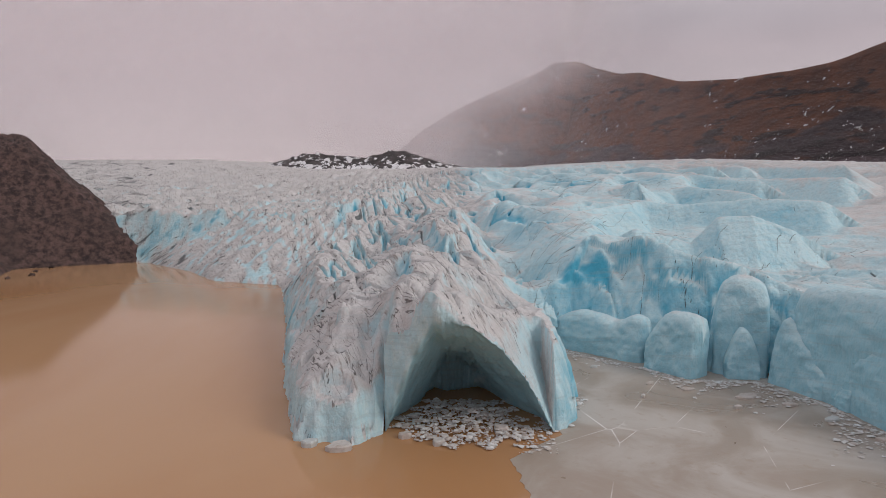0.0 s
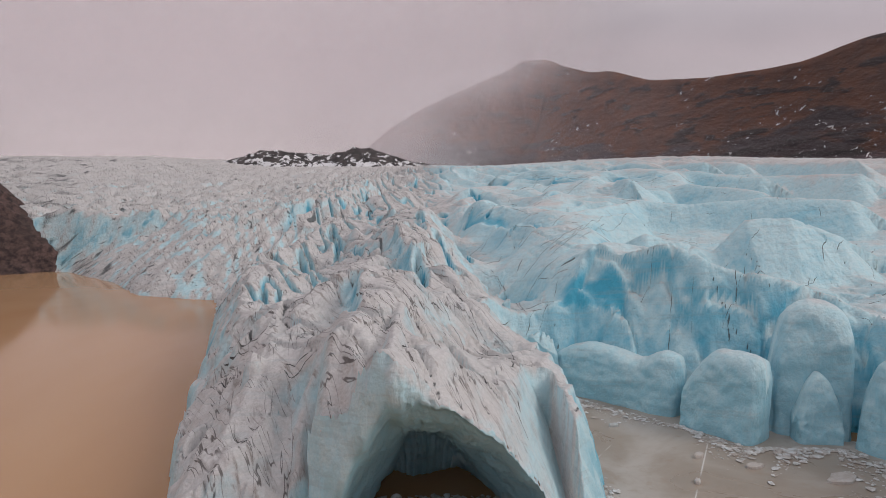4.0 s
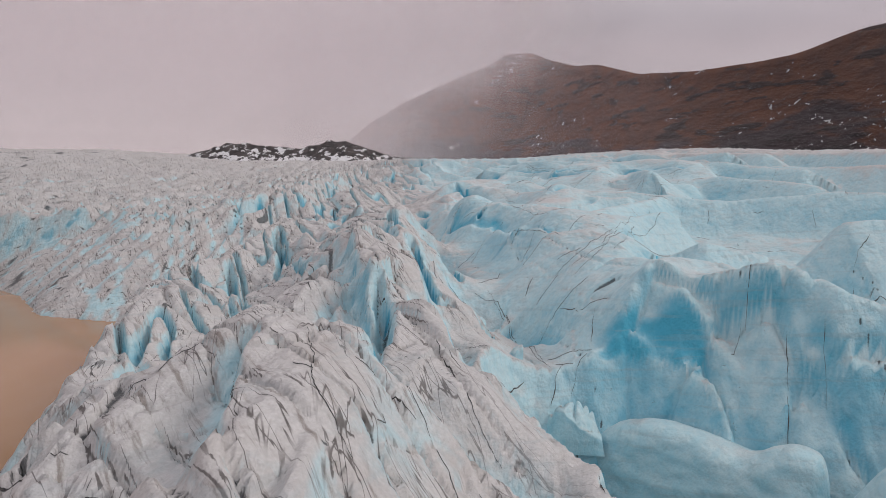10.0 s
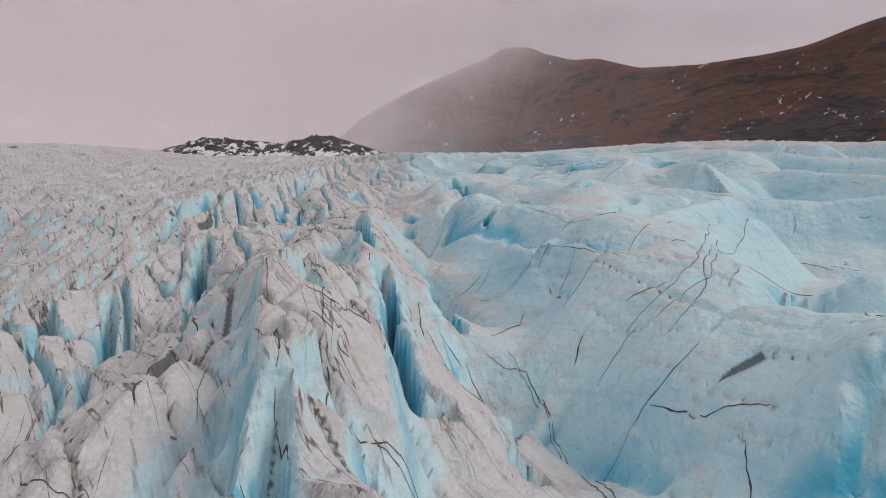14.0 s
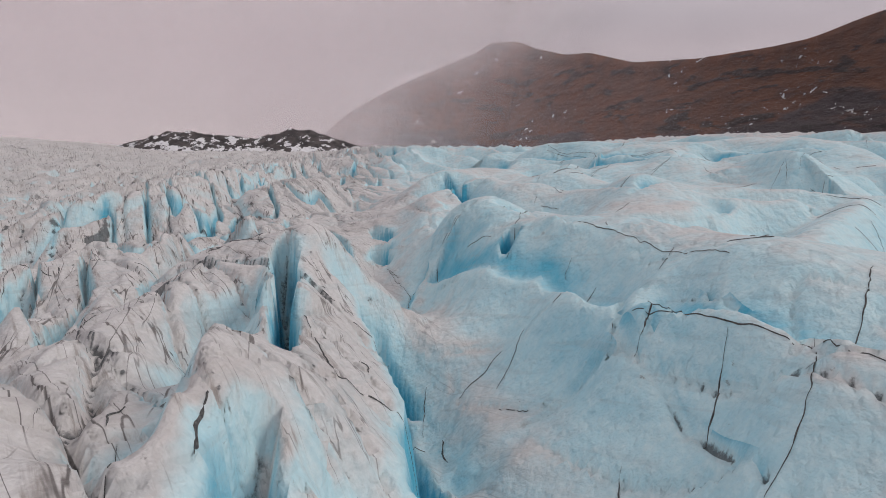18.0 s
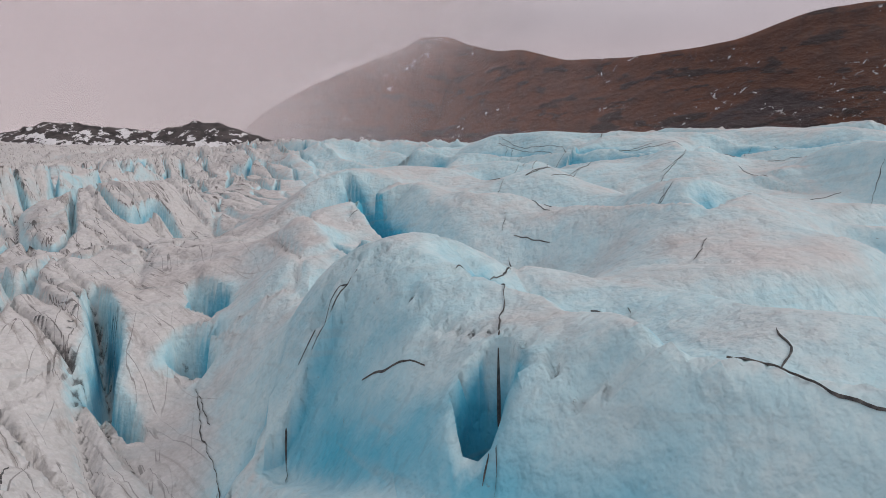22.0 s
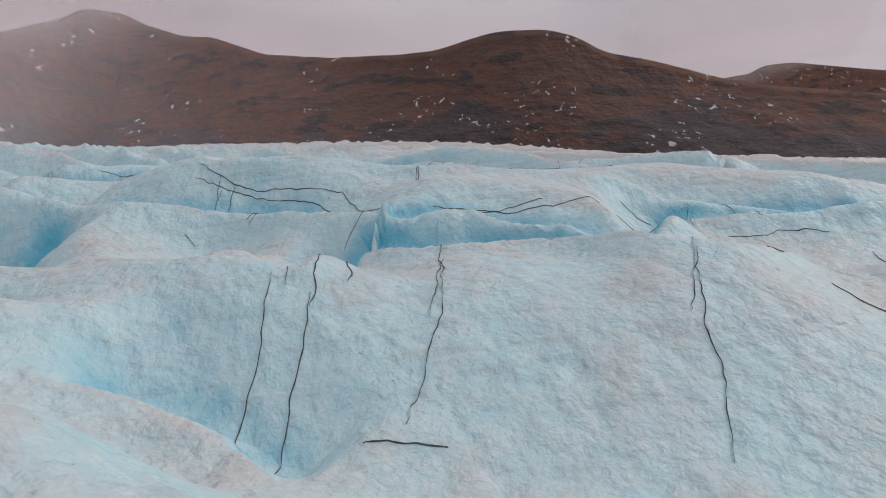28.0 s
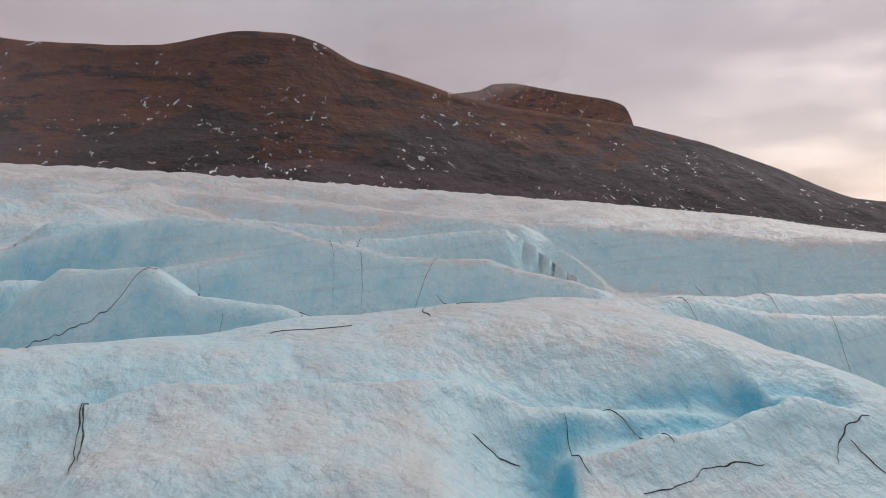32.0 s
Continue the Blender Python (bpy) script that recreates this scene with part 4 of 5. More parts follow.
seam((3.5, 233.8), (5.2, 229.7), wide=0.26)
seam((34.5, 266.1), (31.4, 260.3), wide=0.2)
seam((34.6, 255), (35.4, 250.7), wide=0.3)
seam((30.7, 251.7), (30.1, 249.9), wide=0.2)
seam((46.3, 246.1), (42.6, 242.8), wide=0.26)
seam((30, 247.2), (30.4, 244.7), wide=0.3)
seam((42.9, 268.5), (38.9, 265.7), (37, 264.4), wide=0.3)
seam((63.6, 302.6), (55, 290.5), (51.7, 287.4), (47.6, 284), wide=0.2)
seam((46.3, 296.8), (42.9, 291.8), (40.6, 288.9), wide=0.26)
seam((47.6, 294.4), (44.3, 290), (41.6, 286.3), wide=0.3)
seam((45.4, 284.5), (48.3, 281.7), wide=0.2)
seam((40, 266.2), (37, 264.4), wide=0.26)
seam((34, 270.2), (34.7, 267.8), wide=0.2)
seam((90.2, 290.3), (95.1, 286), (97.1, 283.8), wide=0.3)
seam((70.5, 282.9), (64.5, 278.2), (61, 275.3), (57.4, 272.7), wide=0.26)
seam((43.5, 264.5), (39.9, 262.5), wide=0.26)
seam((48.1, 298.8), (46.4, 295.6), wide=0.2)
seam((50.3, 298.1), (47.8, 294), (47.2, 293.2), wide=0.26)
seam((52.6, 298.7), (50.3, 294.4), wide=0.3)
seam((59.6, 296.3), (55.8, 292.2), (52.7, 289.2), wide=0.2)
seam((69.8, 282.1), (65.3, 279.5), (64.2, 278.8), wide=0.26)
seam((47.8, 322.9), (48.2, 321.4), wide=0.3)
seam((52.9, 327.7), (51.6, 326), wide=0.2)
seam((53.6, 326.4), (52.8, 325.1), wide=0.26)
seam((50.6, 391.4), (57.9, 389), wide=0.3)
seam((51.1, 330.3), (54.6, 326), (57.7, 322.4), (60.6, 318.6), (61.5, 307.8), wide=0.3)
seam((64.6, 304.9), (70.2, 302), (73.6, 299.6), wide=0.2)
seam((86, 299.9), (88, 297.4), wide=0.26)
seam((74.8, 320.4), (68.6, 312.2), wide=0.3)
seam((56.2, 321.5), (53.1, 319.8), wide=0.2)
seam((61.2, 316.8), (58, 312.9), wide=0.26)
seam((53.7, 329.2), (52.4, 326.9), wide=0.2)
seam((54.3, 327.2), (53.4, 325.9), wide=0.26)
seam((52.1, 331.8), (54.3, 327.7), (58.4, 323.2), (62.6, 318.1), (62.5, 309.4), wide=0.3)
seam((65.4, 305.7), (69.7, 302.2), (73.2, 297.8), (77.8, 296), wide=0.2)
seam((73.5, 318.8), (67.6, 311.7), wide=0.26)
seam((77, 293.9), (76.4, 291), wide=0.3)
seam((114.8, 361), (99.7, 341.9), wide=0.2)
seam((129.1, 340.9), (126.8, 338.9), wide=0.3)
seam((56, 320.7), (53.1, 320.4), wide=0.26)
seam((61.4, 315.9), (58.2, 313.2), wide=0.3)
seam((61.7, 308.9), (57.5, 308.5), wide=0.2)


def blocks_of(turn, a, b, seed):
    """Broken cells of ice: how far from a joint each place lies, in metres or so, and a number for each cell."""
    c, q = math.cos(radians(turn)), math.sin(radians(turn))
    u, v = (WX * c + WY * q) / a, (WY * c - WX * q) / b
    u, v = u + 0.10 * perlin(WX / 9 + seed, WY / 9), v + 0.10 * perlin(WX / 9, WY / 9 + seed)
    iu, iv = np.floor(u).astype(int), np.floor(v).astype(int)
    f1, f2, key = np.full(u.shape, 9.0), np.full(u.shape, 9.0), np.zeros(u.shape)
    for du in (-1, 0, 1):
        for dv in (-1, 0, 1):
            h = _perm[(_perm[(iu + du + seed) & 255] + iv + dv) & 255]
            d = np.hypot(iu + du + (h & 15) / 15 - u, iv + dv + (h >> 4) / 15 - v)
            key = np.where(d < f1, h / 255.0, key)
            f2 = np.where(d < f1, f1, np.minimum(f2, d))
            f1 = np.minimum(f1, d)
    return (f2 - f1) * min(a, b), key


lake_ice_zone = 1 - smooth(X + 0.06 * Y, 6, 26)
gap, key = blocks_of(36, 5.0, 42.0, 3)
H += lake_ice_zone * (0.5 * (key - 0.5) - 1.5 * (1 - smooth(gap, 0.05, 0.8)) * (key > 0.45))
GRIT_SHADE = np.maximum(GRIT_SHADE, lake_ice_zone * 0.8 * (1 - smooth(gap, 0.0, 0.36)) * (key > 0.3))
gap, key = blocks_of(-40, 6.5, 15.0, 11)
H -= lake_ice_zone * 0.7 * (1 - smooth(gap, 0.05, 0.55)) * (key > 0.6)
gap, key = blocks_of(-62, 16.0, 9.0, 29)
H += (1 - lake_ice_zone) * (1 - 0.75 * calm) * (0.25 * (key - 0.5) - 0.7 * (1 - smooth(gap, 0.05, 0.6)) * (key > 0.68))
gap, key = blocks_of(20, 6.0, 24.0, 41)
H -= (1 - lake_ice_zone) * (1 - 0.75 * calm) * 0.7 * (1 - smooth(gap, 0.05, 0.55)) * (key > 0.6)
GRIT_SHADE = np.maximum(GRIT_SHADE, (1 - lake_ice_zone) * 0.85 * (1 - smooth(gap, 0.0, 0.34)) * (key > 0.6) * smooth(perlin(X / 11 + 7, Y / 11), -0.12, 0.12) * (1 - calm))

# crevasses of the broken ice on the lake side and fine relief everywhere
cut = np.abs(perlin(WX / 7.5 + 0.4 * WY / 7.5, WY / 30 - 0.4 * WX / 30))
broken = smooth(-X + 0.12 * Y, 30, 62) * smooth(Y, 60, 120) * (1 - smooth(Y, 420, 620))
H -= broken * 4.5 * (1 - smooth(cut, 0.02, 0.09))
# these crevasses are coloured bluer too, for the light scattered in them
HOLLOW_BLUE = np.maximum(HOLLOW_BLUE, broken * (1 - smooth(cut, 0.03, 0.12)))
H += 0.5 * fbm(WX / 9, WY / 9, 2) + (0.10 + 0.12 * lake_ice_zone) * fbm(X / 2.6, Y / 2.6, 3, 0.5)
groove = perlin((X * 0.91 - Y * 0.41) / 2.2, (X * 0.41 + Y * 0.91) / 22)
H -= lake_ice_zone * 0.12 * (1 - smooth(np.abs(groove), 0.0, 0.12))

# where the ice ends: the line of its foot along the water, the rock and the plain
FOOT = [(-29, 48), (-33, 58), (-39, 75), (-46, 98), (-58, 140), (-78, 200), (-92, 233), (-110, 238), (-131, 247), (-162, 287), (-193, 313), (-215, 335), (-262, 420), (-328, 520), (-470, 760), (-700, 1250), (900, 1250), (1100, 420), (1100, -60), (120, -60), (96, 10), (86, 50), (82, 72), (74, 92), (60, 98), (49, 102), (30, 116), (17, 118), (14, 108), (20, 92), (23.5, 76), (21.5, 61), (17.5, 54), (12, 56), (0, 56), (-12, 56), (-14.6, 52), (-17.5, 47.2), (-22, 46.5)]
edge, _, _ = along(FOOT + FOOT[:1], X + 1.6 * fbm(X / 6, Y / 6, 3) + 0.8 * perlin(X / 2.2, Y / 2.2), Y + 1.6 * fbm(X / 6 + 20, Y / 6, 3))
edge = np.where(inside(FOOT, X, Y), edge, -edge)
# debris washed onto the ice beside the rock
GRIT_SHADE = np.maximum(GRIT_SHADE, 0.62 * (1 - smooth(edge, 2, 26)) * smooth(Y, 262, 310) * (X < -100) * (Y < 800) * smooth(fbm(X / 5, Y / 5, 5, 0.7), -0.22, 0.16))
flute = 1 - 2.2 * np.abs(perlin(X / 6.5 + 0.3 * perlin(X / 3, Y / 3), Y / 6.5))
right_front = smooth(X, 20, 40) * (1 - smooth(Y, 115, 150))
edge = edge + np.where(Y < 330, (1.1 - 0.8 * right_front) * (flute - 0.3), 0)
snout = (1 - smooth(Y, 80, 130)) * (1 - smooth(X, 14, 26))
# a face of ice at the foot: sheer on the right, stepped on the left
shore = smooth(Y, 150, 230)
lim_left = -2 + (5.0 - 3.9 * shore) * np.sqrt(np.clip(edge + 0.4, 0, 400)) + (0.75 - 0.36 * shore) * np.clip(edge, 0, 400)
lim_left = lim_left * (1 + 0.45 * shore * far_left)
gap, key = blocks_of(-40, 9.0, 8.0, 51)
lim_right = 4.5 * (key - 0.5) - 1.8 * (1 - smooth(gap, 0.1, 1.2)) + 9.0 * smooth(edge, -0.3, 2.6) - 2.2 + 2.1 * np.clip(edge - 3, 0, 400) + 1.5 * perlin(X / 6, Y / 6) + 3.4 * (swells(WX, WY, -52, 15, 5.5) - 0.45) * smooth(edge, 1, 6)
bench = 2.5 * np.round(1.5 * perlin(X / 6 + 3, Y / 6)) / 1.5
lim_snout = (8.5 + bench) * smooth(edge, -0.4, 2.2) - 1.5 + (1.1 + 2.4 * smooth(X, -19, -12)) * np.clip(edge - 2.0, 0, 400)
lim = lim_left * (1 - right_front) * (1 - snout) + lim_right * right_front + lim_snout * snout * (1 - right_front)
lim = np.where(edge < -0.4, -3.0, lim)
lim = lim + 90 * smooth(Y, 325, 380)
uncut = H
H = np.where(Y < 400, np.minimum(H, lim), H)

# the arch: its lip, and the ice over it
LIP_L, LIP_R = -14.0, 16.5


def lip(x):
    """The edge of the cave's roof: how far out it stands and how high."""
    u = np.clip((x - LIP_L) / (LIP_R - LIP_L), 0, 1)
    z = 21.3 * np.where(u < 0.31, 1 - np.clip(1 - u / 0.31, 0, 1) ** 1.3, 1 - np.clip((u - 0.31) / 0.69, 0, 1) ** 2.3)
    z = z + 0.7 * perlin(x / 3.3, x * 0 + 4) + 0.35 * perlin(x / 1.1, x * 0 + 8)
    return 47.6 + 6.5 * np.clip((u - 0.35) / 0.65, 0, 1) ** 1.3 + 5.0 * np.clip((0.3 - u) / 0.3, 0, 1) ** 1.3, z - 0.6


ly, lz = lip(X)
ly = ly + 1.2 * perlin(X / 2.6, Y * 0) + 0.5 * perlin(X / 0.9, Y * 0)
span = (X > LIP_L) & (X < LIP_R) & (Y < 75)
over = lz + 14 * (1 - smooth(X - LIP_L, 0.5, 5.5)) + 5.5 * smooth(X, -13, -8) * (1 - smooth(X, -5, 1)) * smooth(Y - ly, -0.5, 1.2) + (0.9 - 0.6 * smooth(X, -6, 4)) * np.clip(Y - ly, 0, 60) + 0.5 * np.sqrt(np.clip(Y - ly, 0, 60)) + 0.35 * fbm(X / 3, Y / 3, 3)
H = np.where(span, np.minimum(np.maximum(uncut, over - 0.8 - 0.9 * np.clip(Y - ly, 0, 60)), over), H)
gone = span & (Y < ly)

glacier = tagged(new("glacier"), "crevassed outlet glacier of blue and dusty white ice", "glacier", kind="structure")
quads = sheet_faces(len(GY), len(GX))
flat_h = H.ravel()
keep = ~gone.ravel()[quads].any(1) & (flat_h[quads].max(1) > -1.5)
quads = quads[keep]
owner = ID.ravel()[quads].max(1)
owner[np.bincount(owner, minlength=RIDGES + 1)[owner] < 20] = 0
XYZ = np.stack([X.ravel(), Y.ravel(), flat_h], 1)
for k in range(RIDGES + 1):
    q = quads[owner == k]
    if len(q) < 20:
        continue
    used, inv = np.unique(q, return_inverse=True)
    ob = mesh_object("ice_ridge" if k else "ice_field", XYZ[used], inv.reshape(-1, 4), ICE, glacier)
    ob.data.attributes.new("grit_shade", "FLOAT", "POINT").data.foreach_set("value", GRIT_SHADE.ravel()[used].astype(np.float32))
    ob.data.attributes.new("hollow_blue", "FLOAT", "POINT").data.foreach_set("value", HOLLOW_BLUE.ravel()[used].astype(np.float32))


def height(x, y):
    """The ice under a place."""
    return float(H[min(np.searchsorted(GY, y), len(GY) - 1), min(np.searchsorted(GX, x), len(GX) - 1)])


def heights(x, y):
    """The ice under many places."""
    i, j = np.clip(np.searchsorted(GX, x) - 1, 0, len(GX) - 2), np.clip(np.searchsorted(GY, y) - 1, 0, len(GY) - 2)
    u, v = (x - GX[i]) / (GX[i + 1] - GX[i]), (y - GY[j]) / (GY[j + 1] - GY[j])
    return (H[j, i] * (1 - u) + H[j, i + 1] * u) * (1 - v) + (H[j + 1, i] * (1 - u) + H[j + 1, i + 1] * u) * v


def grit_seam(line, wide, seed):
    """The black grit that stands a little proud of a closed crack, ragged and thinning out at both ends."""
    pts = np.array(line, float)
    run = np.r_[0, np.cumsum(np.hypot(*np.diff(pts, axis=0).T))]
    t = np.linspace(0, run[-1], max(5, int(run[-1] / 0.22)))
    x, y = np.interp(t, run, pts[:, 0]), np.interp(t, run, pts[:, 1])
    dx, dy = np.gradient(x), np.gradient(y)
    n = np.hypot(dx, dy) + 1e-9
    nx, ny = -dy / n, dx / n
    bend = 0.5 * perlin(t / 4.0 + seed * 3.1, t * 0 + 2.5) + 0.22 * perlin(t / 0.9 + seed, t * 0 + 7.5)
    x, y = x + nx * bend, y + ny * bend
    w = wide * (0.55 + 1.1 * np.abs(perlin(t / 1.1, t * 0 + seed * 1.7)) + 0.5 * perlin(t / 0.45, t * 0 + seed)) * np.clip(np.minimum(t, run[-1] - t) / (0.2 * run[-1]), 0.12, 1)
    w = w * (0.25 + 0.75 * smooth(perlin(t / 2.3 + seed * 0.7, t * 0 + 3.5), -0.3, 0.0))
    rows = []
    for k in (-0.5, 0.0, 0.5):
        px, py = x + nx * w * k, y + ny * w * k
        rows.append(np.stack([px, py, heights(px, py) + (0.09 if k == 0 else 0.02)], 1))
    mesh_object("grit_seam", np.concatenate(rows), sheet_faces(3, len(t)), GRIT_BLACK, glacier)


dice = random.Random(5)
# nets of short cracks on the eastern swells and along the ridges
for _ in range(680):
    cx, cy = dice.uniform(-45, 150), dice.uniform(50, 360)
    if heights(np.array([cx]), np.array([cy]))[0] < 13 or cy > 225 and cx < 72 or cy > 250 and dice.random() < 0.45:
        continue
    turn = radians(dice.gauss(52, 16) if cx > 12 else dice.gauss(100, 14)) if dice.random() < 0.72 else radians(dice.gauss(-30, 14))
    long = dice.uniform(1.5, 7.5)
    ax, ay = math.cos(turn) * long / 2, math.sin(turn) * long / 2
    seam((cx - ax, cy - ay), (cx + dice.uniform(-0.5, 0.5), cy + dice.uniform(-0.5, 0.5)), (cx + ax, cy + ay), wide=dice.uniform(0.12, 0.42))
for seed, (line, wide) in enumerate(SEAMS):
    grit_seam(line, wide, seed)


def cave():
    """The vault under the arch, from its lip back to its dark end."""
    us = np.linspace(0, 1, 110)
    x0 = LIP_L + (LIP_R - LIP_L) * us
    y0, z0 = lip(x0)
    y0 = y0 + 1.2 * perlin(x0 / 2.6, x0 * 0) + 0.5 * perlin(x0 / 0.9, x0 * 0)
    top = np.array([max(height(a, b + 0.5), height(a, b + 0.9), c) for a, b, c in zip(x0, y0, z0)])
    rows = []
    for k in np.linspace(0, 1, 7)[:-1]:  # the broken brow over the opening
        q = y0 + 0.55 * (1 - k) - 0.5 * math.sin(k * math.pi) * (1 + 1.4 * perlin(x0 / 1.7, x0 * 0 + k * 2.2))
        rows.append(np.stack([x0 + 0.4 * perlin(x0 / 1.2, x0 * 0 + k * 3), q, np.maximum(top + 0.1 + (z0 - top) * k, -1.5)], 1))
    for v in np.linspace(0, 1, 46):
        shrink = 1 - 0.72 * v**1.3
        cx = -1.5 - 2.0 * v
        x = cx + (x0 - cx) * (shrink + 0.05 * math.sin(v * 9))
        y = y0 + (v**0.9) * (30 - 0.45 * (y0 - 47))
        z = (z0 + 0.4) * (1 - 0.62 * v**0.8) - 0.9 * smooth(np.full_like(z0, v), 0, 0.05)
        z = z + (1.6 * fbm(us * 8 + 3, us * 0 + v * 5, 5, 0.6) - 0.7 * (1 - smooth(np.abs(perlin(us * 7 + v * 4, us * 0 + v * 9)), 0, 0.2))) * smooth(np.full_like(z0, v), 0.0, 0.12) * smooth(z0, 0.5, 4)
        x = x + 1.5 * fbm(us * 8, us * 0 + v * 6 + 11, 5, 0.6) * min(1, v * 6)
        if v > 0.97:
            z = z * 0.05 - 1.0
        rows.append(np.stack([x, y, np.where(us * (1 - us) < 1e-6, -1.5, z)], 1))
    mesh_object("cave_vault", np.concatenate(rows), sheet_faces(52, 110), ICE_BLUE, glacier, "blue scalloped vault of the ice cave")


cave()


# ---- water, lake ice and the ground below ----
def slab(name, poly, z, material, wobble=0.0, **tags):
    bm = bmesh.new()
    vs = [bm.verts.new((x, y, z)) for x, y in poly]
    bm.faces.new(vs)
    me = bpy.data.meshes.new(name)
    bm.to_mesh(me)
    bm.free()
    me.materials.append(material)
    return tagged(new(name, me), **tags)


slab("water", [(-900, -900), (320, -900), (320, 420), (-900, 420)], 0.0, WATER, label="calm brown silty meltwater lake", category="lake", kind="structure")


def lake_ice():
    """The grey skin of thin ice between the snout and the calving front, with a ragged edge."""
    pts = [(12, 119), (10, 100), (17, 84), (21, 66), (17, 52), (8, 42), (9, 33), (12, 22), (16, 8), (22, -30), (40, -80), (150, -80), (150, 60), (90, 70), (60, 100), (30, 118)]
    ring = []
    for (ax, ay), (bx, by) in zip(pts, pts[1:] + pts[:1]):
        for i in range(12):
            t = i / 12
            x, y = ax + t * (bx - ax), ay + t * (by - ay)
            n = noise.noise((x / 5, y / 5, 3)) * 1.6 + noise.noise((x / 1.3, y / 1.3, 7)) * 0.5
            ring.append((x + n, y + n * 0.7))
    bm = bmesh.new()
    top = [bm.verts.new((x, y, 0.06)) for x, y in ring]
    bm.faces.new(top)
    low = [bm.verts.new((x, y, -0.05)) for x, y in ring]
    for i in range(len(top)):
        j = (i + 1) % len(top)
        bm.faces.new((top[j], top[i], low[i], low[j]))
    me = bpy.data.meshes.new("lake_ice")
    bm.to_mesh(me)
    bm.free()
    me.materials.append(SLUSH)
    tagged(new("lake_ice", me), "thin grey-brown lake ice with pale cracks", "ice sheet", kind="structure")


lake_ice()


# ---- rock: the hillside by the lake, the medial moraine, the mountains ----
def hillside():
    """Dark scree slope that falls to the lake, with a gully at its ice side."""
    gx, gy = np.meshgrid(np.arange(-620, -150, 2.2), np.arange(120, 760, 2.6))
    shore = np.interp(gy, [120, 242, 290, 315, 338, 352, 380, 420, 520, 760], [-190, -242, -270, -240, -209, -210, -226, -255, -338, -480])
    d = shore - gx
    z = 0.86 * np.clip(d, -12, 400)
    top = np.interp(gy, [120, 250, 290, 320, 420, 760], [92, 74, 70, 74, 82, 66]) + 10 * fbm(gx / 70, gy / 70, 4)
    z = np.where(z < top, z, top + 0.22 * (z - top))
    z = np.where(d < 0, 0.4 * d, z)
    fade = smooth(d, 0, 30)
    z = z + fade * (8.0 * fbm(gx / 24, gy / 24, 5, 0.62) + 7.0 * fbm((gx + gy) / 60, (gy - gx) / 9, 4, 0.6, True) - 3.0) + 4.5 * fbm(gx / 9, gy / 9, 5, 0.7)
    mesh = mesh_object("hillside", np.stack([gx.ravel(), gy.ravel(), z.ravel()], 1), sheet_faces(*gx.shape), SCREE)
    tagged(mesh, "dark brown scree hillside beside the lake", "hillside", kind="structure")


hillside()


def moraine():
    """Black rock rib that stands out of the ice, streaked with snow."""
    gx, gy = np.meshgrid(np.arange(-330, 60, 1.8), np.arange(690, 900, 2.6))
    line = [(-330, 728, 70), (-271, 731, 82), (-243, 738, 91), (-211, 746, 101), (-173, 755, 97), (-142, 763, 94), (-105, 772, 106), (-86, 776, 104), (-53, 784, 93), (-26, 791, 87), (30, 800, 78)]
    d, _, z = along(line, gx + 5 * fbm(gx / 25, gy / 25, 4), gy + 5 * fbm(gx / 25 + 7, gy / 25, 4))
    h = z - 0.62 * (np.sqrt(d * d + 9) - 3) + 5.0 * fbm(gx / 22, gy / 22, 5, 0.55, True) - 2.0 + 1.2 * fbm(gx / 5, gy / 5, 3)
    ob = mesh_object("medial_moraine", np.stack([gx.ravel(), gy.ravel(), h.ravel()], 1), sheet_faces(*gx.shape), MORAINE)
    tagged(ob, "black rocky moraine rib streaked with old snow", "moraine", kind="structure")


moraine()


def range_of(name, crest, reach, base, material, label, step=12, rough=1.0, back=0.5):
    """A mountain: its skyline, and slopes that fall from it to the base on both sides."""
    pts = np.array(crest, float)
    run = np.r_[0, np.cumsum(np.hypot(*np.diff(pts[:, :2], axis=0).T))]
    s = np.arange(0, run[-1], step)
    cx, cy, cz = (np.interp(s, run, pts[:, i]) for i in range(3))
    ker = np.ones(7) / 7
    sx, sy = (np.convolve(np.pad(c, 3, "edge"), ker, "valid") for c in (cx, cy))
    cz = np.convolve(np.pad(cz, 1, "edge"), np.ones(3) / 3, "valid")
    tx, ty = np.gradient(sx), np.gradient(sy)
    n = np.hypot(tx, ty)
    nx, ny = ty / n, -tx / n
    v = np.r_[np.linspace(-1, 0, 46) ** 1, np.linspace(0, 1, 16)[1:]]
    rows = []
    for k in v:
        if k <= 0:
            q = -k
            prof = 1 - q ** 0.82 * (1 - 0.0) 
            off = -reach * q
        else:
            prof, off = 1 - k * 0.6, reach * back * k
        x, y = sx + nx * (-off) * -1, sy + ny * (-off) * -1
        z = base + (cz - base) * prof
        w = 0 if abs(k) < 1e-6 else min(1, abs(k) * 5)
        z = z + rough * w * (16 * fbm(x / 170, y / 170, 6, 0.55) + 9 * fbm(s / 55, s * 0 + k * 1.6, 5, 0.55)) + rough * 1.8 * fbm(s / 22, s * 0 + k * 9, 4)
        rows.append(np.stack([x, y, z], 1))
    ob = mesh_object(name, np.concatenate(rows), sheet_faces(len(v), len(s)), material)
    return tagged(ob, label, "mountain", kind="structure")


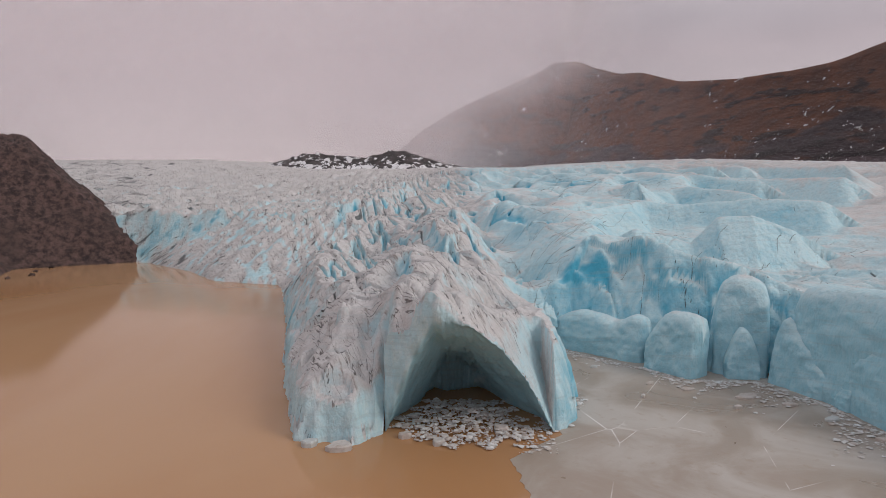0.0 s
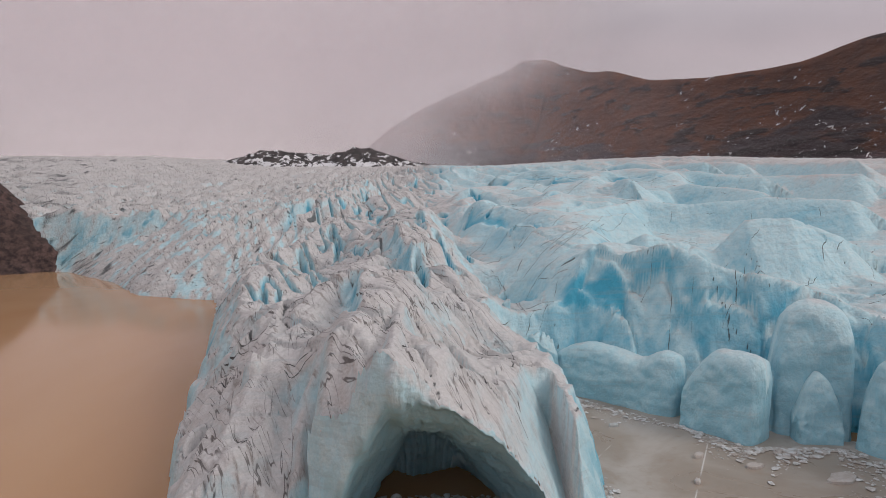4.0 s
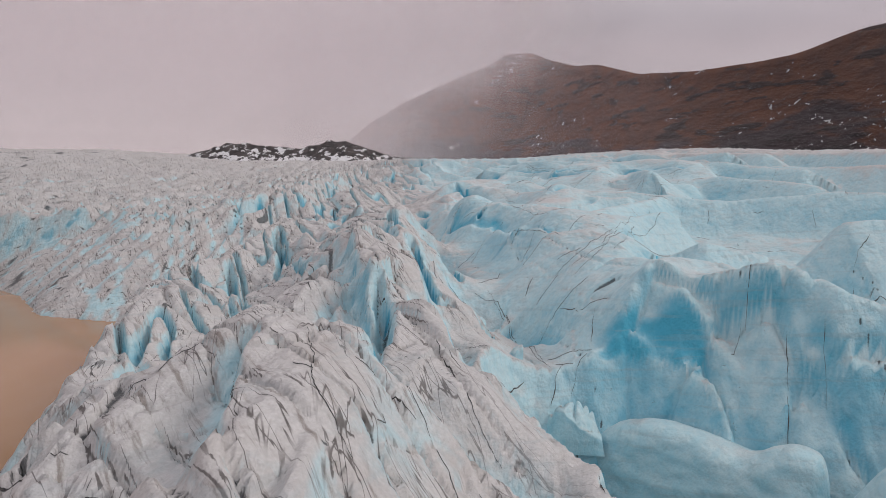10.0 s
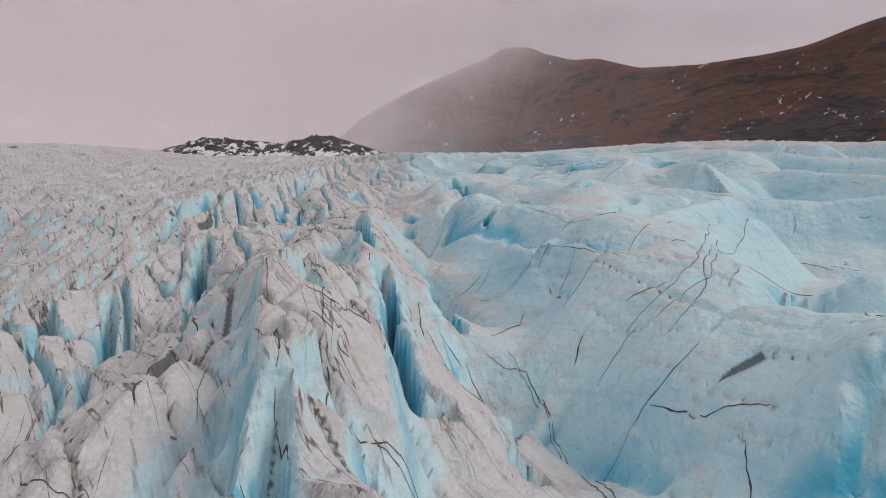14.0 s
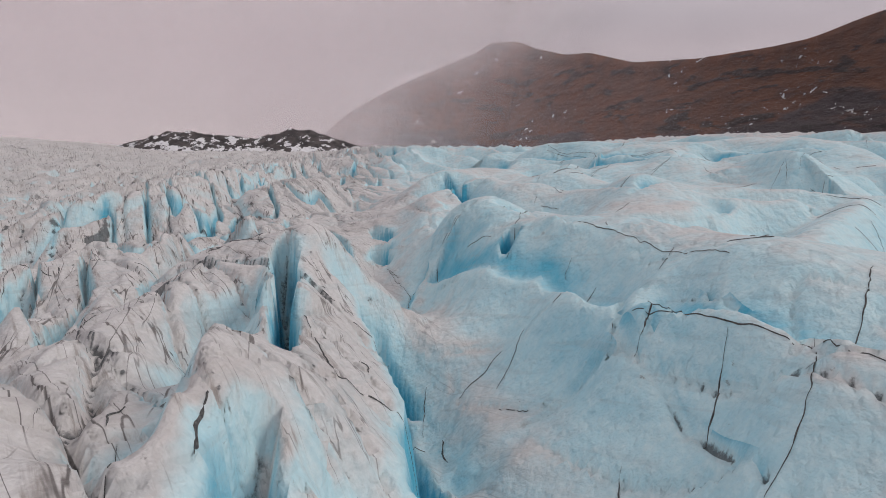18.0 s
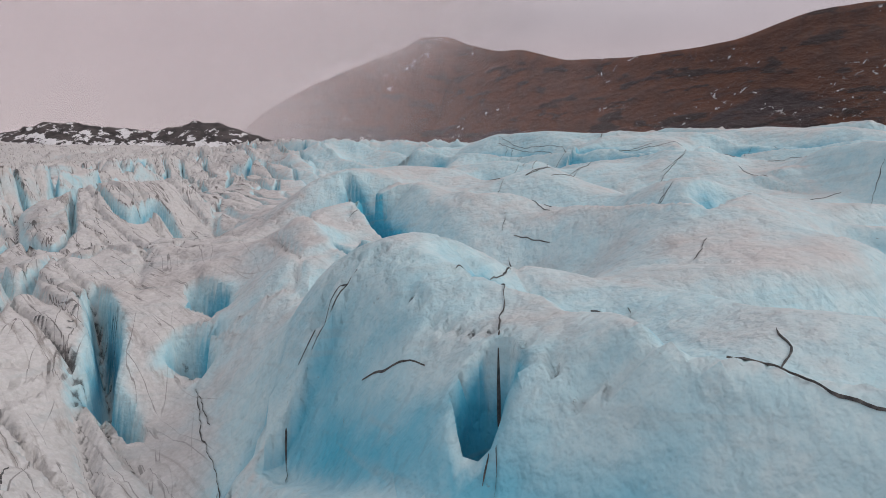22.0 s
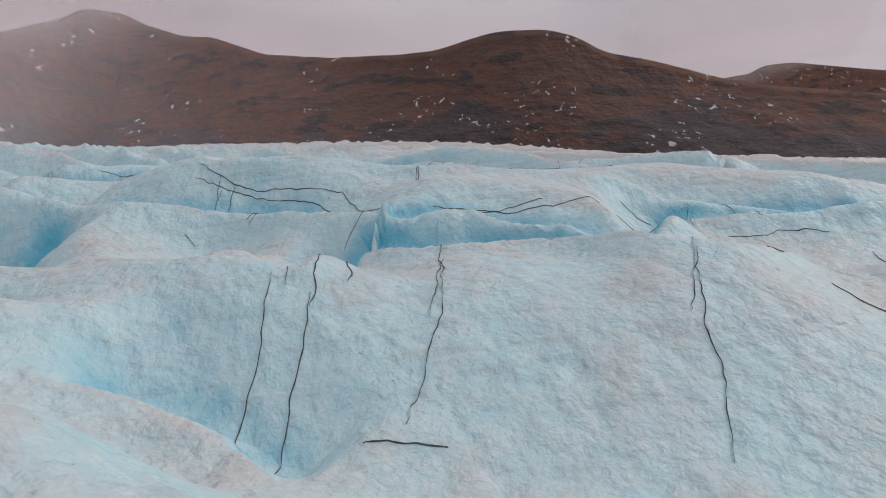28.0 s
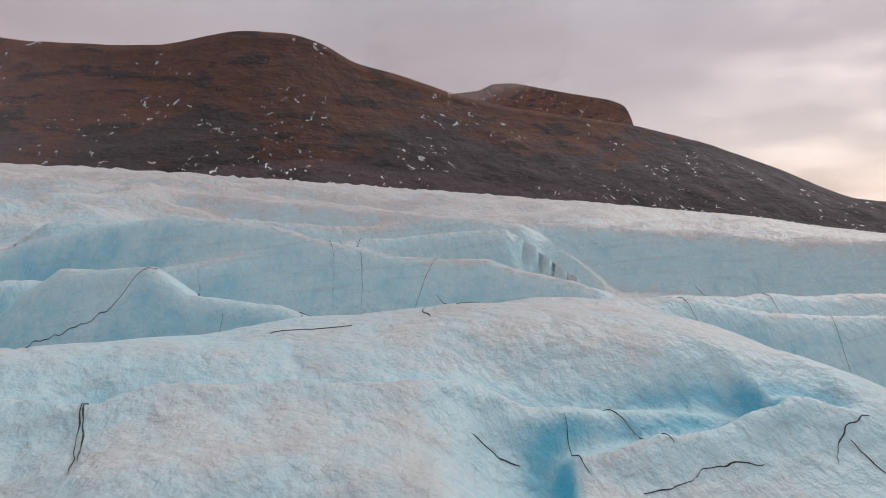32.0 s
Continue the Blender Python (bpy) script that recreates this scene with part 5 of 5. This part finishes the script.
SKYLINE = [(-330, 1640, 80), (-233, 1650, 150), (-186, 1660, 186), (-139, 1670, 230), (-52, 1680, 284), (43, 1690, 330), (138, 1700, 372), (205, 1700, 400), (225, 1700, 420), (300, 1690, 421), (341, 1665, 398), (376, 1528, 354), (409, 1459, 344), (465, 1345, 300), (530, 1212, 280), (595, 1109, 276), (639, 1057, 280), (668, 1022, 293), (698, 986, 304), (749, 927, 304), (782, 889, 290), (808, 861, 266), (857, 805, 250), (924, 730, 220), (975, 674, 207), (1012, 635, 202), (1130, 510, 185), (1231, 403, 157), (1338, 287, 113), (1404, 211, 78), (1446, 162, 59), (1540, 40, 45), (1650, -150, 38)]
range_of("mountain", SKYLINE, -330, -6, MOUNTAIN, "rust-brown and grey mountain with scattered old snow")
MESA = [(2300, 1800, 470), (2398, 1405, 500), (2417, 1363, 526), (2455, 1276, 528), (2527, 1080, 484), (2577, 905, 448), (2592, 840, 418), (2599, 810, 330), (2610, 760, 200)]
range_of("table_mountain", MESA, -300, 40, MOUNTAIN, "dark flat-topped mountain with snow streaks under cloud", 14, 0.6)


def cloud(name, line, low, high, density, label):
    """A hanging sheet of cloud along a line; density is a function of the way along and up."""
    pts = np.array(line, float)
    run = np.r_[0, np.cumsum(np.hypot(*np.diff(pts, axis=0).T))]
    u, v = np.meshgrid(np.linspace(0, 1, 141), np.linspace(0, 1, 41))
    x, y = np.interp(u * run[-1], run, pts[:, 0]), np.interp(u * run[-1], run, pts[:, 1])
    z = low + v * (high - low)
    ob = mesh_object(name, np.stack([x.ravel(), y.ravel(), z.ravel()], 1), sheet_faces(41, 141), CLOUD)
    ob.data.attributes.new("veil", "FLOAT", "POINT").data.foreach_set("value", np.clip(density(x, y, z), 0, 1).ravel().astype(np.float32))
    ob.visible_shadow = False
    return tagged(ob, label, "cloud", kind="structure")


# mist in front of the far end of the mountain, thicker to the left and upwards: six thin veils, one behind another
BANK = [(-2600, 700), (-900, 1050), (-250, 1150), (150, 1150), (420, 1000), (640, 830), (880, 560), (1000, 200), (1000, -900)]
for i in range(6):
    k = 1 - 0.035 * i

    def veil(x, y, z, k=k, i=i):
        x, z = x / k, 45 + (z - 45) / k
        total = 0.92 * (1 - smooth(x - 0.6 * (z - 180) + 60 * perlin(x / 170 + i, z / 120), -290, 250)) + 0.18 * (1 - smooth(x, 60, 560)) + 0.06
        total = total + 0.5 * smooth(z + 50 * perlin(x / 130 + i, z / 90), 190, 340) * (1 - smooth(x, 60, 400))
        return (1 - (1 - np.clip(total, 0, 0.86)) ** (1 / 6)) * smooth(z, 40, 90)

    cloud("mist_veil", [(x * k, y * k) for x, y in BANK], -4 + 0.5 * i, 900, veil, "thin drifting mist in front of the mountain flank")
cloud("cloud_deck", [(-4500, 2300), (-600, 2500), (100, 2300), (280, 1950), (420, 1750), (900, 1700), (2000, 1650), (2300, 1250), (2380, 800), (2400, 0), (2400, -2500)], -4, 1900,
      lambda x, y, z: 0.7 * smooth(x, 1900, 2150) * smooth(y, 950, 1150) * smooth(z + 70 * perlin(y / 110, z / 80) + 0.25 * (y - 1250), 430, 540) * (1 - smooth(z, 580, 900)),
      "low cloud on the far summits")


def plain():
    gx, gy = np.meshgrid(np.r_[np.arange(-3000, 3001, 300), 4200], np.r_[np.arange(-3000, 3301, 300)])
    z = -1.2 + 0 * gx
    ob = mesh_object("ground", np.stack([gx.ravel(), gy.ravel(), z.ravel()], 1), sheet_faces(*gx.shape), SCREE)
    tagged(ob, "dark gravel plain under the lake and the ice", "ground", kind="structure")


plain()


# ---- things: calved blocks, seracs and brash ----
def lump(name, at, size, turn=0, top=0.35, lean=(0, 0), seed=0, material=None, rows=40, cols=72):
    """A block of ice, broken along a few planes whose edges have melted round, with an uneven slanting top."""
    rnd = np.random.RandomState(seed + 50)
    w, d, h = size
    th = np.linspace(0, math.tau, cols, endpoint=False)
    n = rnd.randint(5, 8)
    faces = np.sort((np.arange(n) + rnd.uniform(-0.28, 0.28, n)) / n * math.tau)
    dist, taper = rnd.uniform(0.72, 1.0, n), rnd.uniform(-0.22, 0.04, n)
    slant = rnd.uniform(-1, 1, (3, 2)) * top * 0.55
    rise = 1 - rnd.uniform(0, 0.25, 3) * top
    verts = []
    for i in range(rows):
        v = i / (rows - 1)
        wall, shrink = min(v / 0.62, 1), 1 - smooth(v, 0.62, 1.0) if v > 0.62 else 1.0
        cosines = np.maximum(np.cos(th[:, None] - faces[None]), 0.06)
        r = (((dist + taper * wall)[None] / cosines) ** -9).sum(1) ** (-1 / 9)
        r = r * (1 + 0.16 * fbm(1.6 * np.cos(th) + seed, 1.6 * np.sin(th) + wall * 1.7 + seed, 5, 0.58)) * shrink**0.75
        x, y = r * np.cos(th), r * np.sin(th)
        roof = np.min(rise[None] + x[:, None] * slant[None, :, 0] + y[:, None] * slant[None, :, 1], 1)
        roof = roof - 0.12 * top * (x * x + y * y) + 0.10 * fbm(x * 1.8 + seed, y * 1.8, 4, 0.55)
        roof = roof - 0.18 * top * (1 - smooth(np.abs(perlin(x * 1.6 + seed, y * 1.6)), 0.0, 0.16))
        z = np.where(wall < 1, wall, 1) * roof * h * (0.93 + 0.07 * (1 - shrink))
        verts.append(np.stack([x * w / 2 + lean[0] * z, y * d / 2 + lean[1] * z, z - 0.8], 1))
    i = np.arange(rows * cols).reshape(rows, cols)
    j = np.roll(i, -1, 1)
    quads = np.stack([i[:-1], j[:-1], j[1:], i[1:]], -1).reshape(-1, 4)
    ob = mesh_object(name, np.concatenate(verts), quads, material or ICE_BLUE)
    ob.matrix_world = pose(*at, 0, 0, turn)
    return ob


def serac(a, b, depth, tops, lean, seed, label):
    """A slab of ice along the front from a to b: heights of its top on the way, a boxy section with melted edges."""
    cols, rise = 72, 34
    length = math.hypot(b[0] - a[0], b[1] - a[1])
    ux, uy = (b[0] - a[0]) / length, (b[1] - a[1]) / length
    u = 0.5 - 0.5 * np.cos(np.linspace(0, math.pi, cols)) * 1.0
    s = u * length
    h = np.interp(u, np.linspace(0.03, 0.97, len(tops)), tops)
    ker = np.ones(7) / 7
    h = np.convolve(np.pad(h, 3, "edge"), ker, "valid") + 0.35 * fbm(s / 2.5 + seed * 7, s * 0, 3)
    ends = np.clip(1 - np.abs(2 * u - 1) ** 14, 0, 1) ** 0.4
    verts = []
    for i in range(rise + 14):
        front = i < rise
        k = (i / (rise - 1)) ** 0.8 if front else 1 - (i - rise) / 13
        z = h * k * (0.55 + 0.45 * ends)
        out = depth / 2 * max(0.0, 1 - k**7) ** 0.42 * (1 if front else -1) * ends
        rough = 1.5 * fbm(s / 7 + seed * 3, z / 6, 3) + 0.25 * fbm(s / 1.6, z / 1.6 + seed, 3) + 0.09 * perlin(s * 0.05 + seed, z * 0.8 + 0.9 * perlin(s / 7, z / 7))
        off = out + rough * ends - lean * z - depth / 2 + 0.3
        along_it = s + 0.5 * perlin(z / 4 + seed, s * 0 + seed) * (1 - 0.5 * ends)
        x = a[0] + ux * along_it + uy * off
        y = a[1] + uy * along_it - ux * off
        verts.append(np.stack([x, y, z - 0.6 * (k < 0.01)], 1))
    ob = mesh_object("serac", np.concatenate(verts), sheet_faces(rise + 14, cols), ICE_BLUE)
    return tagged(ob, label, "serac", "seracs along the calving front")


serac((22.3, 120.2), (44.5, 99.5), 7, [6.2, 8.9, 10.4, 11.4, 10.8, 10.7, 9.2, 11.9, 12.3], 0.1, 1, "pale notched ice wall along the frozen lake")
serac((43.9, 97.4), (52.5, 86.4), 8, [7.7, 10.5, 12.8, 14.6, 14.7, 14.9, 15.0, 14.8, 14.6], 0.05, 2, "cube-shaped pale blue serac at the water")
serac((59.0, 92.5), (71.0, 88.3), 10, [14.8, 21.2, 22.5, 23.5, 23.5, 23.5, 23.0, 22.0, 20.6], 0.06, 3, "tall round-topped blue serac standing in the lake ice")
serac((61.0, 87.8), (68.6, 87.2), 4, [5.1, 6.7, 9.8, 11.2, 12.0, 11.5, 10.7, 8.3, 6.1], 0.12, 4, "small pointed serac leaning on a taller one")
serac((69.1, 86.2), (75.1, 71.6), 4, [11.7, 15.7, 14.5, 12.5, 11.0, 9.6, 8.0, 6.3, 5.3], 0.12, 5, "slanting blue ice slab split off the wall behind")
serac((72.3, 85.8), (78.7, 52.6), 11, [23.2, 23.3, 23.5, 23.6, 23.9, 24.2, 24.0, 23.7, 23.7], 0.06, 6, "broad blue serac wall with layered ice")
serac((75.3, 70.3), (77.2, 49.7), 7, [11.0, 12.2, 13.5, 14.4, 15.2, 15.6, 15.8, 15.9, 15.9], 0.08, 7, "low rounded blue serac in front of the wall")
serac((58.1, 95.8), (60.3, 93.1), 3.5, [8.0, 7.5, 8.1, 9.3, 10.4, 11.6, 11.6, 11.6, 11.6], 0.02, 8, "slim ice splinter between two seracs")
serac((75.2, 72.6), (75.2, 66.0), 2.2, [4.5, 4.9, 5.2, 5.1, 5.0, 4.8, 4.6, 4.6, 4.6], 0.1, 9, "small white ice block at the foot of the wall")
serac((78.5, 50), (90, 10), 12, [17, 19, 20, 19, 18, 19, 20, 19, 18], 0.08, 12, "long layered blue ice wall beside the lake ice")
serac((90, 12), (108, -40), 14, [17, 18, 17, 18, 19, 18, 17, 17, 16], 0.08, 13, "long low serac at the lake ice")


def block(x, y, w, d, h, turn, seed, label, z=None):
    """A fallen block that sits in the ice."""
    g = height(x, y) if z is None else z
    ob = lump("ice_block", (x, y, g - 0.25 * h + 0.8), (w, d, h * 1.25), turn, 0.7, seed=seed, rows=24, cols=40)
    return tagged(ob, label, "ice block", "fallen ice blocks")


block(18, 101, 4.5, 4, 5, 20, 21, "angular blue ice block in the trough")
block(22.5, 119, 6.5, 5, 6, -10, 22, "large rounded blue block lying in the trough")
block(27, 112, 4, 4, 4.5, 40, 23, "small pale block on the broken ice")
block(15.8, 129, 2.4, 2.4, 2.2, 35, 28, "small block wedged in the trough")
block(12, 145, 2.2, 2.0, 1.9, 5, 29, "small block wedged in the trough")


def chunk_mesh(seed):
    rnd = random.Random(seed)
    bm = bmesh.new()
    bmesh.ops.create_icosphere(bm, subdivisions=1, radius=0.5)
    for v in bm.verts:
        v.co *= rnd.uniform(0.7, 1.25)
        v.co.z *= 0.7
    return bm


def chunks_array(count, place, sizes, seed, flat=0.6):
    """Many small pieces in one mesh."""
    rnd = np.random.RandomState(seed)
    forms = []
    for i in range(6):
        bm = chunk_mesh(seed * 10 + i)
        bm.verts.ensure_lookup_table()
        forms.append((np.array([v.co[:] for v in bm.verts]), np.array([[v.index for v in f.verts] for f in bm.faces])))
        bm.free()
    vs, fs, base = [], [], 0
    while len(vs) < count:
        spot = place(rnd)
        if spot is None:
            continue
        x, y, z = spot
        v, f = forms[rnd.randint(6)]
        s = sizes[0] * (sizes[1] / sizes[0]) ** (rnd.rand() ** 2.2)
        a = rnd.rand() * math.tau
        m = np.array([[math.cos(a), -math.sin(a), 0], [math.sin(a), math.cos(a), 0], [0, 0, 1]])
        q = (v * [1, rnd.uniform(0.5, 1), rnd.uniform(0.4, 1) * flat]) @ m.T * s + [x, y, z + 0.1 * s]
        vs.append(q)
        fs.append(f + base)
        base += len(v)
    return np.concatenate(vs), np.concatenate(fs)


def cave_floor(rnd):
    x, y = rnd.uniform(-15, 17), rnd.uniform(44, 70)
    mid = -1 + 0.1 * (y - 55)
    if abs(x - mid) > 15 - 0.42 * max(0, y - 50) + 2 * math.sin(y * 1.3) or y < 46 + 0.045 * (x - 1) ** 2 + 1.5 * math.sin(x):
        return None
    heap = 1.8 * math.exp(-((x - 1) ** 2) / 60 - (y - 58) ** 2 / 60)
    return x, y, 0.1 + heap * rnd.rand() ** 0.4


v, f = chunks_array(2600, cave_floor, (0.22, 1.7), 5)
tagged(mesh_object("brash_heap", v, f, BRASH, flat=True), "heap of broken white ice under the arch", "brash ice", kind="stuff")
FRONT = [(15, 116), (25, 115), (43, 97), (52, 86), (60, 86), (68, 85), (74, 70), (76, 52), (87, 14), (100, -25)]


def front_band(rnd):
    s = rnd.rand() * (len(FRONT) - 1.001)
    i = int(s)
    t = s - i
    x = FRONT[i][0] + t * (FRONT[i + 1][0] - FRONT[i][0])
    y = FRONT[i][1] + t * (FRONT[i + 1][1] - FRONT[i][1])
    off = abs(rnd.randn()) * (2.0 + 1.1 * i) * (0.6 + 0.5 * math.sin(s * 5))
    return x - 0.62 * off, y - 0.62 * off, 0.08


v, f = chunks_array(4200, front_band, (0.2, 1.6), 6, 0.35)
tagged(mesh_object("brash_band", v, f, BRASH, flat=True), "band of dirty brash ice along the ice front", "brash ice", kind="stuff")


def fringe(rnd):
    t = rnd.rand()
    x, y = 14 + 10 * t + rnd.randn() * 1.2, 54 + 18 * t + rnd.randn() * 1.5
    return (x, y, 0.08) if rnd.rand() < 0.8 else (9 + rnd.rand() * 7, 44 + rnd.rand() * 9, 0.08)


v, f = chunks_array(500, fringe, (0.3, 1.6), 8, 0.4)
tagged(mesh_object("brash_fringe", v, f, BRASH, flat=True), "loose brash ice round the arch's foot", "brash ice", kind="stuff")


def floe(x, y, w, d, turn, seed, h=0.5):
    rnd = random.Random(seed)
    bm = bmesh.new()
    n = 11
    ring = [(math.cos(i / n * math.tau) * w / 2 * rnd.uniform(0.75, 1.1), math.sin(i / n * math.tau) * d / 2 * rnd.uniform(0.75, 1.1)) for i in range(n)]
    low = [bm.verts.new((a, b, -0.1)) for a, b in ring]
    mid = [bm.verts.new((a * 0.98, b * 0.98, h * 0.7)) for a, b in ring]
    top = [bm.verts.new((a * 0.82, b * 0.82, h * rnd.uniform(0.85, 1.15))) for a, b in ring]
    for p, q in ((low, mid), (mid, top)):
        for i in range(n):
            bm.faces.new((p[i], p[(i + 1) % n], q[(i + 1) % n], q[i]))
    bm.faces.new(top)
    me = bpy.data.meshes.new("ice_floe")
    bm.to_mesh(me)
    bm.free()
    me.materials.append(BRASH)
    ob = new("ice_floe", me)
    ob.matrix_world = pose(x, y, 0.08, 0, 0, turn)
    return tagged(ob, "flat white floe frozen into the brash" if h < 0.8 else "thick pale floe stranded at the cave mouth", "ice floe", "floes at the ice front")


floe(60, 75, 6.5, 3, 25, 1)
floe(49, 79, 3.2, 1.6, 10, 2)
floe(42, 83, 2.6, 1.3, 40, 3)
floe(7, 53.5, 3.4, 2.2, -20, 4, 1.1)
floe(-10, 50, 2.4, 1.8, 20, 5, 0.9)
floe(-4, 47.5, 2.6, 1.9, 50, 6, 0.9)
floe(66, 70, 3.4, 1.8, 0, 7)
floe(70, 62, 4.2, 2.0, 30, 8)
floe(32, 96, 2.2, 1.2, 20, 9)
floe(-20.5, 44.5, 4.5, 3.0, 10, 10, 1.0)
floe(-26, 46, 3.6, 2.4, 40, 11, 0.9)
floe(73, 52, 3.0, 1.5, -30, 12)
floe(55, 68, 2.0, 1.1, 15, 13)
floe(38, 74, 1.8, 0.9, 60, 14)


def shore_stone(x, y, s, seed):
    rnd = random.Random(seed)
    bm = bmesh.new()
    bmesh.ops.create_icosphere(bm, subdivisions=2, radius=s / 2)
    for v in bm.verts:
        v.co *= 1 + 0.5 * noise.noise(v.co * (2.2 / s) + Vector((seed, 0, 0)))
        v.co.z *= 0.7
    me = bpy.data.meshes.new("boulder")
    bm.to_mesh(me)
    bm.free()
    me.materials.append(SCREE)
    ob = new("boulder", me)
    ob.matrix_world = pose(x, y, s * 0.15, 0, 0, rnd.uniform(0, 360))
    return tagged(ob, "dark boulder on the scree shore", "boulder", "boulders on the shore")


for i, (x, y, s) in enumerate([(-236, 262, 3), (-247, 280, 2.4), (-252, 300, 3.4), (-243, 322, 2.2), (-228, 333, 4), (-219, 338, 3), (-212, 344, 5), (-240, 250, 2.5)]):
    shore_stone(x, y, s, i)
